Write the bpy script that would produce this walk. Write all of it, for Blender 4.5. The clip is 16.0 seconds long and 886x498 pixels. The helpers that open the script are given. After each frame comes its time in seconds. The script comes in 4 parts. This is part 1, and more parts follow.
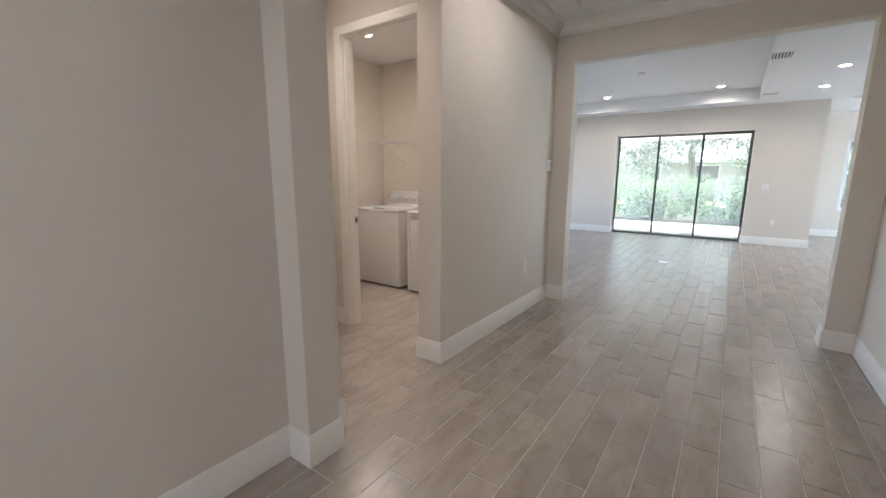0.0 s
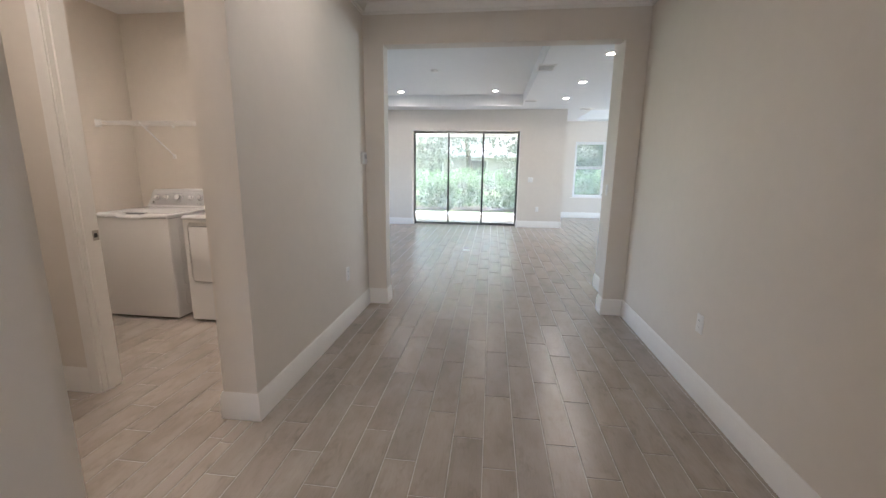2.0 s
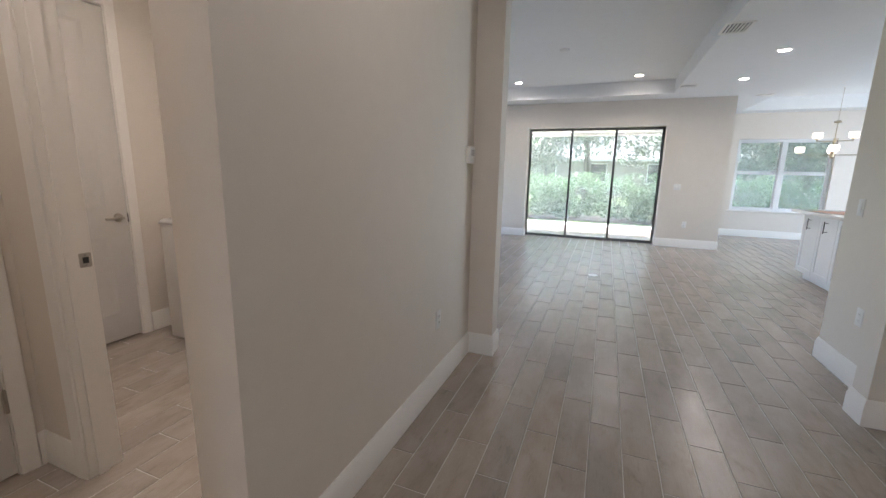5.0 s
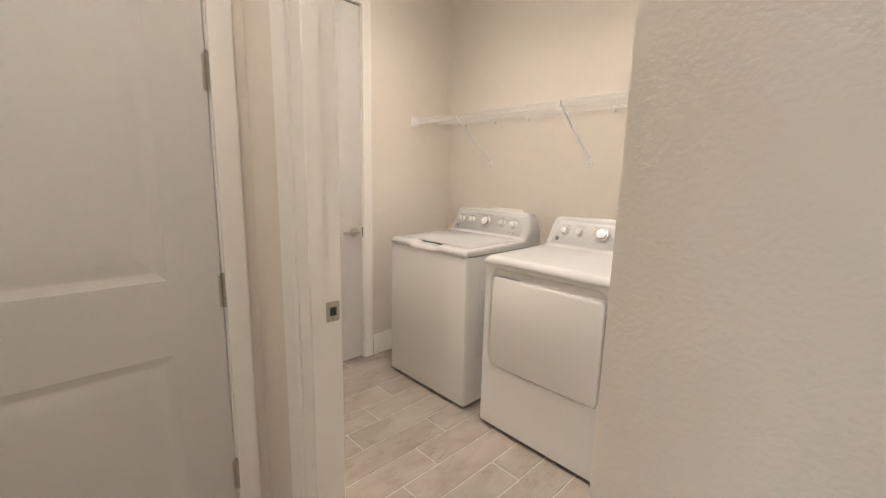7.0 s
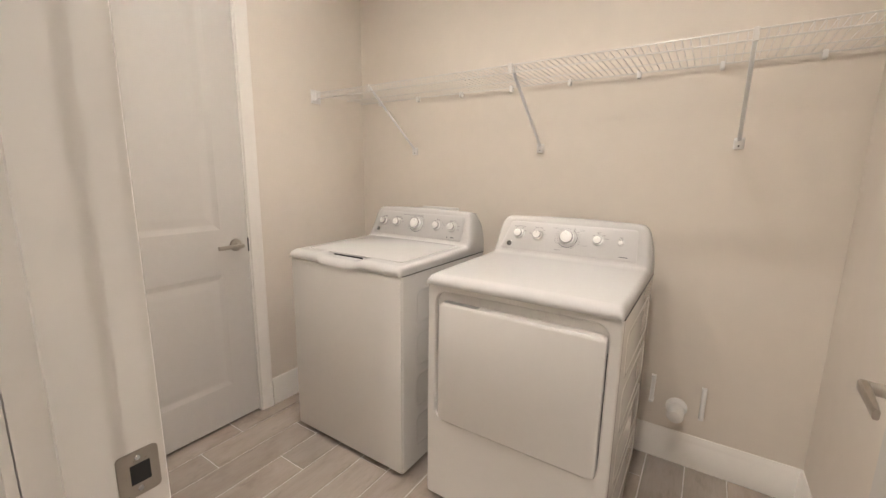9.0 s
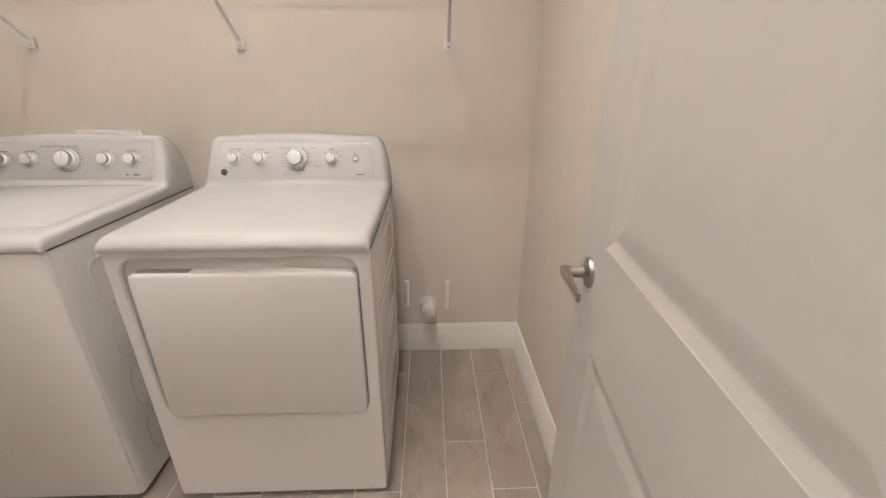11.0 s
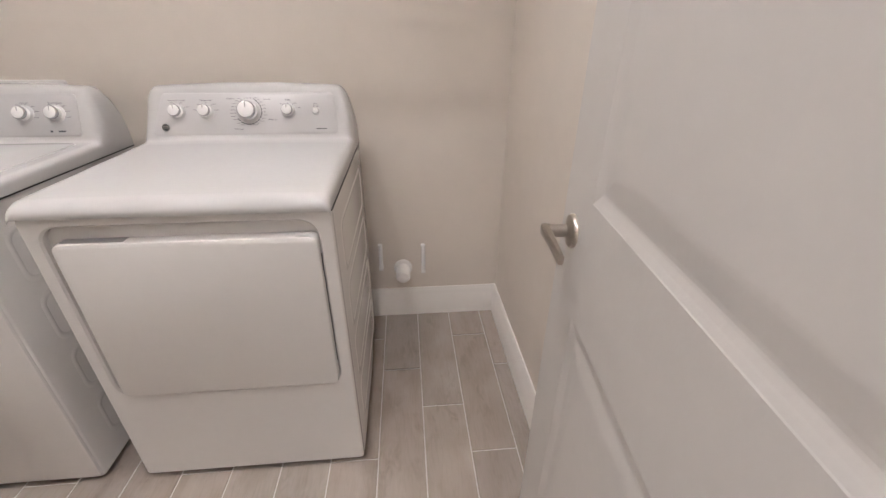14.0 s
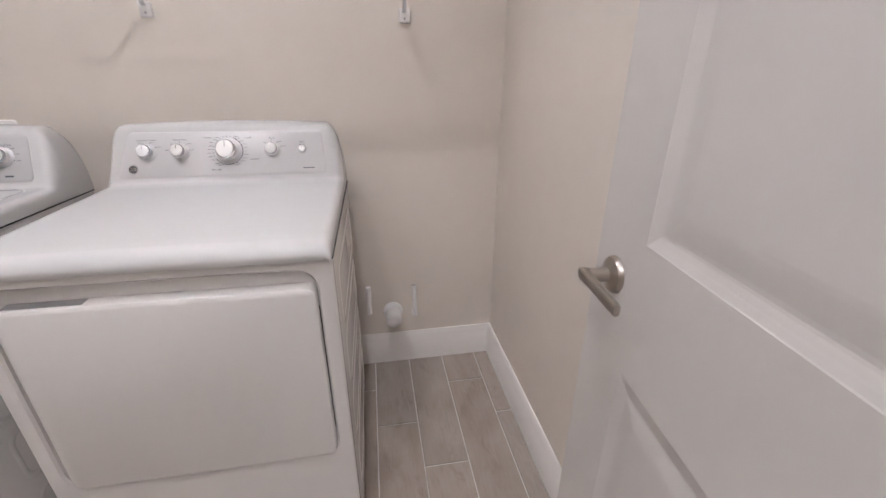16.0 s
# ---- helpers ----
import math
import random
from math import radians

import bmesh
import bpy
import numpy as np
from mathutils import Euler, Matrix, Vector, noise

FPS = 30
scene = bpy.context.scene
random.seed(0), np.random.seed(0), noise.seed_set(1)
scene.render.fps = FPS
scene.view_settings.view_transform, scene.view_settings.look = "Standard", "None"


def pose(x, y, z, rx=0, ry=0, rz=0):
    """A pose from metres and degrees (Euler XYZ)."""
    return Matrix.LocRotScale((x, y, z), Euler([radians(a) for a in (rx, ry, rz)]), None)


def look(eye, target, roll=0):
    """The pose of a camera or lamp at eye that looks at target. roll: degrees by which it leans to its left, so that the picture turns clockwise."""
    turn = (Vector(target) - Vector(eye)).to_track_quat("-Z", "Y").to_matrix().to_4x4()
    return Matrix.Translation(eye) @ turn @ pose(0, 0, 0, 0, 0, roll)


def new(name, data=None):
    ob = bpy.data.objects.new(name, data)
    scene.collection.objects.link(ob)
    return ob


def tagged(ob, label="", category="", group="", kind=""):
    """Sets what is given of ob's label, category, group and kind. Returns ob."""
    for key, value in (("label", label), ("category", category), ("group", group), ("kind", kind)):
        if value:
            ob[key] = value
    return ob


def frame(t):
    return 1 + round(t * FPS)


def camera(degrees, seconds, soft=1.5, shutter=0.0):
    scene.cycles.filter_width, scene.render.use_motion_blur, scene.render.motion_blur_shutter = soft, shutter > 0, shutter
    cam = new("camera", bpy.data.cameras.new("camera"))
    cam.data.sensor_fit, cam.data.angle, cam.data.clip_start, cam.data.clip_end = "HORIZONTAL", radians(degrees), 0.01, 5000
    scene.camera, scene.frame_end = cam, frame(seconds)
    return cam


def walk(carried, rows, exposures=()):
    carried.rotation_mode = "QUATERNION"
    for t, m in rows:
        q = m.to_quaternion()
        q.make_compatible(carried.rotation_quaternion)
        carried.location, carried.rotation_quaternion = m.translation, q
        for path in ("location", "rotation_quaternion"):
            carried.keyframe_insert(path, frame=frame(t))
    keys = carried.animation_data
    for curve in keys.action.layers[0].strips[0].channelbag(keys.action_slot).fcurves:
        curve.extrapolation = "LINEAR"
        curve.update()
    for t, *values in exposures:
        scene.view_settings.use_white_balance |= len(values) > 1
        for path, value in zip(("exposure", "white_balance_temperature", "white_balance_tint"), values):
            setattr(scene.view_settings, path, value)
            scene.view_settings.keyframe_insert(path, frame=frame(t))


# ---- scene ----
cam = camera(95.5, 16.0)
PATH = [
    (0, (0.279, -0.004, 1.347), (-0.862, 1.599, 0.987), 0.3),
    (0.5, (0.172, -0.079, 1.371), (-0.493, 1.77, 1.001), 0.3),
    (1, (0.074, 0.042, 1.362), (-0.334, 1.962, 0.982), 0.7),
    (1.5, (-0.023, 0.23, 1.358), (-0.322, 2.169, 0.973), 0.8),
    (2, (-0.102, 0.367, 1.36), (-0.333, 2.315, 0.972), 0.7),
    (2.5, (-0.167, 0.5, 1.397), (-0.244, 2.46, 1.004), 0.9),
    (3, (-0.154, 0.65, 1.371), (-0.094, 2.609, 0.973), 1.0),
    (3.5, (-0.131, 0.83, 1.367), (-0.06, 2.788, 0.966), 1.0),
    (4, (-0.19, 1.022, 1.334), (-0.3, 2.98, 0.939), 1.0),
    (4.5, (-0.296, 1.251, 1.345), (-0.688, 3.174, 0.957), 0.8),
    (5, (-0.441, 1.487, 1.34), (-1.168, 3.312, 0.964), 1.1),
    (5.2, (-0.496, 1.563, 1.337), (-1.429, 3.293, 0.968), 0.9),
    (7.3, (-1.522, 1.918, 1.349), (-2.946, 3.278, 0.997), 1.3),
    (7.5, (-1.606, 1.94, 1.363), (-3.016, 3.312, 1.008), 0.7),
    (7.7, (-1.696, 1.997, 1.367), (-3.011, 3.46, 1.008), 0.4),
    (8, (-1.739, 2.06, 1.341), (-2.913, 3.639, 0.984), 0.5),
    (8.3, (-1.776, 2.147, 1.364), (-2.883, 3.769, 0.986), 0.4),
    (8.5, (-1.804, 2.188, 1.34), (-2.893, 3.826, 0.98), 0.7),
    (9, (-1.86, 2.281, 1.321), (-2.938, 3.926, 0.957), 0.8),
    (9.5, (-1.924, 2.375, 1.352), (-2.677, 4.193, 0.99), -0.1),
    (10, (-1.925, 2.454, 1.325), (-2.104, 4.408, 0.935), 0.0),
    (10.2, (-1.905, 2.476, 1.322), (-1.98, 4.42, 0.858), 0.3),
    (12.3, (-1.853, 2.523, 1.29), (-1.728, 4.289, 0.36), 0.5),
    (12.5, (-1.85, 2.523, 1.287), (-1.711, 4.288, 0.357), 0.5),
    (13, (-1.845, 2.54, 1.295), (-1.699, 4.304, 0.363), 0.2),
    (13.5, (-1.824, 2.56, 1.279), (-1.667, 4.322, 0.346), 0.4),
    (14, (-1.844, 2.594, 1.275), (-1.681, 4.356, 0.343), 0.3),
    (14.5, (-1.909, 2.655, 1.278), (-1.746, 4.416, 0.343), 0.2),
    (15, (-1.943, 2.681, 1.269), (-1.721, 4.437, 0.338), 0.5),
    (15.5, (-1.935, 2.69, 1.264), (-1.659, 4.439, 0.333), 0.1),
    (16, (-1.927, 2.7, 1.26), (-1.613, 4.513, 0.477), 0.1),
]
EXPOSURES = [(0, 3.38, 6350, 16), (0.7, 3.28, 6350, 16), (3, 3.3, 6400, 16), (5.2, 3.07, 6400, 17), (7.3, 3.9, 6400, 11), (9.0, 3.8, 6250, 12), (10.2, 3.68, 6150, 12), (12.3, 3.69, 5950, 15), (14.5, 3.66, 5650, 15), (16, 3.65, 5450, 16)]
walk(cam, [(t, look(e, g, r)) for t, e, g, r in PATH], EXPOSURES)

# ---- world, sun and large lights ----
world = bpy.data.worlds.new("world")
scene.world = world
world.use_nodes = True
wn = world.node_tree
sky = wn.nodes.new("ShaderNodeTexSky")
sky.sky_type, sky.sun_disc = "NISHITA", False
sky.sun_elevation, sky.sun_rotation = radians(51), radians(16)
sky.air_density, sky.dust_density = 1.0, 1.5
wn.nodes["Background"].inputs["Strength"].default_value = 0.15
wn.links.new(sky.outputs["Color"], wn.nodes["Background"].inputs["Color"])

sun = new("sun", bpy.data.lights.new("sun", "SUN"))
sun.data.energy, sun.data.angle, sun.data.color = 3.3, radians(6), (1.0, 0.97, 0.92)
sun.matrix_world = look((9, 41, 40), (0, 10, 0))


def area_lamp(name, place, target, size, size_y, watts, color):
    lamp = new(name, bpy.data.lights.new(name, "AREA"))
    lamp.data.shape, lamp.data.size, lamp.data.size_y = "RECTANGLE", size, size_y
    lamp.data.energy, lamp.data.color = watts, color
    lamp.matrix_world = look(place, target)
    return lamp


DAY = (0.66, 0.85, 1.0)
# fill lamps added in unseen side openings to brighten the great room and hall
area_lamp("fill_west", (-4.63, 7.2, 1.5), (0, 7.2, 1.3), 3.0, 1.7, 2, DAY)
area_lamp("fill_east", (6.53, 9.6, 1.5), (0, 9.6, 1.3), 3.0, 1.5, 21, DAY)
area_lamp("daylight_entry", (-0.1, -2.99, 1.2), (-0.1, 4, 1.2), 0.6, 2.1, 0.1, (0.95, 0.96, 1.0))


def disc_lamp(name, place, watts, color, spread, size=0.05):
    lamp = new(name, bpy.data.lights.new(name, "AREA"))
    lamp.data.shape, lamp.data.size = "DISK", size
    lamp.data.energy, lamp.data.color = watts, color
    lamp.data.spread = radians(spread)
    lamp.matrix_world = Matrix.Translation(place)
    return lamp


WARM = (1.0, 0.895, 0.78)

# ---- materials ----
def shader(name, color, rough=0.5, metal=0.0, spec=0.5):
    m = bpy.data.materials.new(name)
    m.use_nodes = True
    b = m.node_tree.nodes["Principled BSDF"]
    b.inputs["Base Color"].default_value = (*color, 1)
    b.inputs["Roughness"].default_value = rough
    b.inputs["Metallic"].default_value = metal
    b.inputs["Specular IOR Level"].default_value = spec
    return m


def node(m, kind, **values):
    n = m.node_tree.nodes.new(kind)
    for key, value in values.items():
        n.inputs[key.replace("_", " ")].default_value = value
    return n


def link(m, a, b):
    m.node_tree.links.new(a, b)


def position(m, scale=(1, 1, 1)):
    g = node(m, "ShaderNodeNewGeometry")
    mp = node(m, "ShaderNodeMapping")
    mp.inputs["Scale"].default_value = scale
    link(m, g.outputs["Position"], mp.inputs["Vector"])
    return mp.outputs["Vector"]


def mottled(m, color, spread=0.06, scale=1.3, bump=0.0, bump_scale=300, rough=None):
    """Two scales of variation round a colour, with a fine relief."""
    b = m.node_tree.nodes["Principled BSDF"]
    v = position(m)
    n1 = node(m, "ShaderNodeTexNoise", Scale=scale, Detail=3.0)
    n2 = node(m, "ShaderNodeTexNoise", Scale=scale * 14, Detail=4.0)
    link(m, v, n1.inputs["Vector"]), link(m, v, n2.inputs["Vector"])
    add = node(m, "ShaderNodeMath")
    add.operation = "ADD"
    link(m, n1.outputs["Fac"], add.inputs[0]), link(m, n2.outputs["Fac"], add.inputs[1])
    ramp = node(m, "ShaderNodeMapRange")
    ramp.inputs["From Min"].default_value, ramp.inputs["From Max"].default_value = 0.6, 1.4
    link(m, add.outputs[0], ramp.inputs["Value"])
    mix = node(m, "ShaderNodeMix")
    mix.data_type = "RGBA"
    mix.inputs["A"].default_value = (*[c * (1 - spread) for c in color], 1)
    mix.inputs["B"].default_value = (*[min(1, c * (1 + spread)) for c in color], 1)
    link(m, ramp.outputs["Result"], mix.inputs["Factor"])
    link(m, mix.outputs["Result"], b.inputs["Base Color"])
    if rough:
        rr = node(m, "ShaderNodeMapRange")
        rr.inputs["To Min"].default_value, rr.inputs["To Max"].default_value = rough
        link(m, n2.outputs["Fac"], rr.inputs["Value"])
        link(m, rr.outputs["Result"], b.inputs["Roughness"])
    if bump:
        n3 = node(m, "ShaderNodeTexNoise", Scale=bump_scale, Detail=2.0)
        link(m, v, n3.inputs["Vector"])
        bp = node(m, "ShaderNodeBump", Strength=bump, Distance=0.002)
        link(m, n3.outputs["Fac"], bp.inputs["Height"])
        link(m, bp.outputs["Normal"], b.inputs["Normal"])
    return m


PAINT = mottled(shader("greige wall paint", (0.72, 0.660, 0.588), 0.55, spec=0.3), (0.72, 0.660, 0.588), 0.025, 0.9, 0.22, 220)
CEIL = mottled(shader("white ceiling paint", (0.80, 0.80, 0.79), 0.8, spec=0.2), (0.80, 0.80, 0.79), 0.02, 0.8, 0.3, 120)
TRIM = mottled(shader("white trim paint", (0.82, 0.79, 0.745), 0.32), (0.82, 0.79, 0.745), 0.02, 2.0, 0.06, 90)
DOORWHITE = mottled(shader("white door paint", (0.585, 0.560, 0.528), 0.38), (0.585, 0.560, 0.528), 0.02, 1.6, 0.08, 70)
# machine white, darkened for the tops to offset the lamps right above
ENAMEL_DIMMED = mottled(shader("white enamel", (0.53, 0.520, 0.505), 0.05, spec=0.28), (0.53, 0.520, 0.505), 0.012, 3.0, 0, 60, (0.03, 0.07))
# machine white, lightened to lift the cabinet fronts that get less light
ENAMEL_MATT_LIFTED = mottled(shader("white painted steel", (0.70, 0.678, 0.648), 0.1), (0.70, 0.678, 0.648), 0.012, 3.0, 0.015, 180, (0.07, 0.13))
PLASTIC = mottled(shader("white plastic", (0.80, 0.785, 0.76), 0.35), (0.80, 0.785, 0.76), 0.02, 4.0)
SILVER = mottled(shader("pale silver panel", (0.55, 0.535, 0.525), 0.3), (0.55, 0.535, 0.525), 0.02, 6.0, 0.03, 500)
SILVER_DARK = mottled(shader("silver grey panel", (0.47, 0.46, 0.45), 0.32), (0.47, 0.46, 0.45), 0.02, 6.0, 0.03, 500)
CHROME = mottled(shader("chrome", (0.58, 0.58, 0.59), 0.12, 1.0), (0.58, 0.58, 0.59), 0.03, 40)
NICKEL = mottled(shader("satin nickel", (0.46, 0.42, 0.37), 0.3, 1.0), (0.46, 0.42, 0.37), 0.05, 30, 0.05, 400, (0.24, 0.36))
# mid grey that paints the shade inside the dryer door's finger notch
NOTCH_SHADE = mottled(shader("grey notch shade", (0.22, 0.215, 0.21), 0.5), (0.22, 0.215, 0.21), 0.04, 20)
DARK = shader("dark gap", (0.03, 0.03, 0.03), 0.7)
RUBBER = mottled(shader("dark rubber", (0.045, 0.045, 0.045), 0.7), (0.045, 0.045, 0.045), 0.15, 20)
PRINT = shader("grey print", (0.10, 0.10, 0.11), 0.5)
BRONZE = mottled(shader("dark bronze aluminium", (0.025, 0.025, 0.028), 0.4, 0.3), (0.025, 0.025, 0.028), 0.2, 8)
GROUT = mottled(shader("pale grout", (0.58, 0.54, 0.495), 0.9), (0.58, 0.54, 0.495), 0.1, 3.0, 0.3, 400)
WIRE = mottled(shader("white vinyl coated wire", (0.66, 0.635, 0.60), 0.35), (0.66, 0.635, 0.60), 0.02, 20)
VINYL = mottled(shader("white vinyl window frame", (0.82, 0.82, 0.82), 0.35), (0.82, 0.82, 0.82), 0.02, 4)
QUARTZ = mottled(shader("white quartz top", (0.74, 0.72, 0.70), 0.12), (0.74, 0.72, 0.70), 0.06, 6)
CONCRETE = mottled(shader("pale concrete", (0.78, 0.765, 0.74), 0.85), (0.78, 0.765, 0.74), 0.08, 1.5, 0.4, 80)
STUCCO = mottled(shader("beige stucco", (0.36, 0.33, 0.30), 0.9), (0.36, 0.33, 0.30), 0.08, 0.8, 0.4, 30)
ROOFTILE = mottled(shader("grey roof tile", (0.50, 0.48, 0.46), 0.85), (0.50, 0.48, 0.46), 0.15, 1.5, 0.5, 12)
BARK = mottled(shader("grey bark", (0.13, 0.11, 0.09), 0.9), (0.13, 0.11, 0.09), 0.3, 3, 0.8, 40)
SOIL = mottled(shader("mulch soil", (0.10, 0.075, 0.05), 0.95), (0.10, 0.075, 0.05), 0.3, 5, 0.8, 40)
LAWN = mottled(shader("lawn", (0.10, 0.17, 0.035), 0.9), (0.10, 0.17, 0.035), 0.3, 1.2, 0.8, 60)
BRASS = mottled(shader("brushed brass", (0.44, 0.37, 0.26), 0.4, 1.0), (0.44, 0.37, 0.26), 0.05, 30)
PAPER = mottled(shader("printed paper", (0.42, 0.20, 0.13), 0.6), (0.42, 0.20, 0.13), 0.4, 12)
BLIND = mottled(shader("white blind slat", (0.80, 0.80, 0.80), 0.5), (0.80, 0.80, 0.80), 0.02, 4)
GLASSDARK = shader("dark window glass", (0.03, 0.035, 0.04), 0.08)


def glowing(name, color, strength):
    m = shader(name, (0.8, 0.8, 0.8), 0.4)
    b = m.node_tree.nodes["Principled BSDF"]
    b.inputs["Emission Color"].default_value = (*color, 1)
    b.inputs["Emission Strength"].default_value = strength
    return m


LENS = glowing("lit lamp lens", (1.0, 0.93, 0.82), 9.0)
SHADE = glowing("lit opal glass shade", (1.0, 0.90, 0.74), 0.5)

GLASS = bpy.data.materials.new("clear glass")
GLASS.use_nodes = True
gb = GLASS.node_tree.nodes["Principled BSDF"]
gb.inputs["Transmission Weight"].default_value, gb.inputs["Roughness"].default_value, gb.inputs["IOR"].default_value = 1.0, 0.0, 1.45
gb.inputs["Base Color"].default_value = (0.97, 1.0, 0.99, 1)
# a pale blue translucent share imitates the bright haze over the view outside
veil = node(GLASS, "ShaderNodeBsdfTranslucent", Color=(0.84, 0.95, 1.0, 1))
veil_mix = node(GLASS, "ShaderNodeMixShader", Fac=0.17)
link(GLASS, gb.outputs[0], veil_mix.inputs[1]), link(GLASS, veil.outputs[0], veil_mix.inputs[2])
link(GLASS, veil_mix.outputs[0], GLASS.node_tree.nodes["Material Output"].inputs["Surface"])


def plank_material(name, per_island):
    """Wood-look porcelain: taupe, with grain along the plank, soft dark clouds and a sheen."""
    m = shader(name, (0.28, 0.24, 0.21), 0.27, spec=0.9)
    b = m.node_tree.nodes["Principled BSDF"]
    if per_island:
        rnd = node(m, "ShaderNodeNewGeometry").outputs["Random Per Island"]
    else:
        rnd = node(m, "ShaderNodeObjectInfo").outputs["Random"]
    g = node(m, "ShaderNodeNewGeometry")
    shift = node(m, "ShaderNodeVectorMath")
    shift.operation = "MULTIPLY_ADD"
    comb = node(m, "ShaderNodeCombineXYZ")
    for k in range(3):
        link(m, rnd, comb.inputs[k])
    link(m, comb.outputs[0], shift.inputs[0])
    shift.inputs[1].default_value = (37.0, 53.0, 11.0)
    link(m, g.outputs["Position"], shift.inputs[2])

    def noise_at(scale, size, detail, distortion=0.0):
        mp = node(m, "ShaderNodeMapping")
        mp.inputs["Scale"].default_value = scale
        link(m, shift.outputs[0], mp.inputs["Vector"])
        n = node(m, "ShaderNodeTexNoise", Scale=size, Detail=detail, Distortion=distortion)
        link(m, mp.outputs["Vector"], n.inputs["Vector"])
        return n.outputs["Fac"]

    cloud = noise_at((3.0, 1.2, 1), 2.6, 4.0, 0.6)
    grain = noise_at((17.0, 1.5, 1), 5.0, 6.0, 1.9)
    fine = noise_at((90.0, 7.0, 1), 6.0, 3.0)
    specks = noise_at((9.0, 3.5, 1), 4.0, 6.0, 1.2)

    def ramp(fac, stops):
        r = node(m, "ShaderNodeValToRGB")
        e = r.color_ramp.elements
        while len(e) < len(stops):
            e.new(0.5)
        for el, (p, c) in zip(e, stops):
            el.position, el.color = p, (*c, 1)
        link(m, fac, r.inputs["Fac"])
        return r.outputs["Color"]

    def mix(kind, fac, a, bb):
        x = node(m, "ShaderNodeMix")
        x.data_type, x.blend_type = "RGBA", kind
        if isinstance(fac, float):
            x.inputs["Factor"].default_value = fac
        else:
            link(m, fac, x.inputs["Factor"])
        link(m, a, x.inputs["A"]), link(m, bb, x.inputs["B"])
        return x.outputs["Result"]

    base = ramp(cloud, [(0.28, (0.305, 0.260, 0.221)), (0.5, (0.362, 0.310, 0.266)), (0.72, (0.408, 0.353, 0.306))])
    streak = ramp(grain, [(0.3, (0.62, 0.60, 0.58)), (0.52, (1, 1, 1)), (0.75, (1.03, 1.03, 1.03))])
    hair = ramp(fine, [(0.35, (0.86, 0.86, 0.86)), (0.6, (1.05, 1.05, 1.05))])
    stain = ramp(specks, [(0.36, (0.60, 0.60, 0.60)), (0.62, (1, 1, 1))])
    smudge = ramp(noise_at((5.0, 2.4, 1), 2.4, 3.0, 0.8), [(0.50, (0, 0, 0)), (0.72, (0.62, 0.62, 0.62))])
    col = mix("MULTIPLY", 0.22, base, streak)
    col = mix("MULTIPLY", 0.04, col, hair)
    col = mix("MULTIPLY", smudge, col, stain)
    tone = ramp(rnd, [(0.0, (0.90, 0.905, 0.92)), (0.35, (1.0, 0.985, 0.98)), (0.7, (1.06, 1.05, 1.03)), (1.0, (0.95, 0.97, 0.985))])
    col = mix("MULTIPLY", 1.0, col, tone)
    link(m, col, b.inputs["Base Color"])
    return m


PLANK = plank_material("wood look tile", False)
PLANK_FAR = plank_material("wood look tile far", True)


def leaf_material(name, dark, light):
    m = shader(name, light, 0.45)
    b = m.node_tree.nodes["Principled BSDF"]
    g = node(m, "ShaderNodeNewGeometry")
    mix = node(m, "ShaderNodeMix")
    mix.data_type = "RGBA"
    mix.inputs["A"].default_value, mix.inputs["B"].default_value = (*dark, 1), (*light, 1)
    link(m, g.outputs["Random Per Island"], mix.inputs["Factor"])
    link(m, mix.outputs["Result"], b.inputs["Base Color"])
    t = node(m, "ShaderNodeBsdfTranslucent")
    link(m, mix.outputs["Result"], t.inputs["Color"])
    ms = node(m, "ShaderNodeMixShader")
    ms.inputs["Fac"].default_value = 0.4
    link(m, b.outputs[0], ms.inputs[1]), link(m, t.outputs[0], ms.inputs[2])
    link(m, ms.outputs[0], m.node_tree.nodes["Material Output"].inputs["Surface"])
    return m


HEDGE_LEAF = leaf_material("hedge leaves", (0.125, 0.235, 0.115), (0.22, 0.375, 0.19))
TREE_LEAF = leaf_material("tree leaves", (0.16, 0.21, 0.16), (0.25, 0.31, 0.25))

# ---- mesh helpers ----
def mesh_of(name, bm, material):
    me = bpy.data.meshes.new(name)
    bmesh.ops.recalc_face_normals(bm, faces=bm.faces)
    bm.to_mesh(me)
    bm.free()
    me.materials.append(material)
    return me


def smooth(me, limit=0.6):
    me.shade_smooth()
    me.set_sharp_from_angle(angle=limit)
    return me


def part(name, bm, material, parent, label="", soft=True):
    """Links a bmesh as one mesh object under a thing or under a part."""
    me = mesh_of(name, bm, material)
    if soft:
        smooth(me)
    ob = new(name, me)
    ob.parent = parent
    if label:
        ob["label"] = label
    return ob


def thing(name, label, category, m=Matrix(), group=""):
    """An Empty at the base of a thing, which parents its parts."""
    ob = new(name)
    ob.empty_display_size = 0.1
    ob.matrix_world = m
    return tagged(ob, label, category, group)


def whole(name, bm, material, label, category, kind="", soft=True):
    """A thing or piece of the setting in one mesh."""
    me = mesh_of(name, bm, material)
    if soft:
        smooth(me)
    return tagged(new(name, me), label, category, kind=kind)


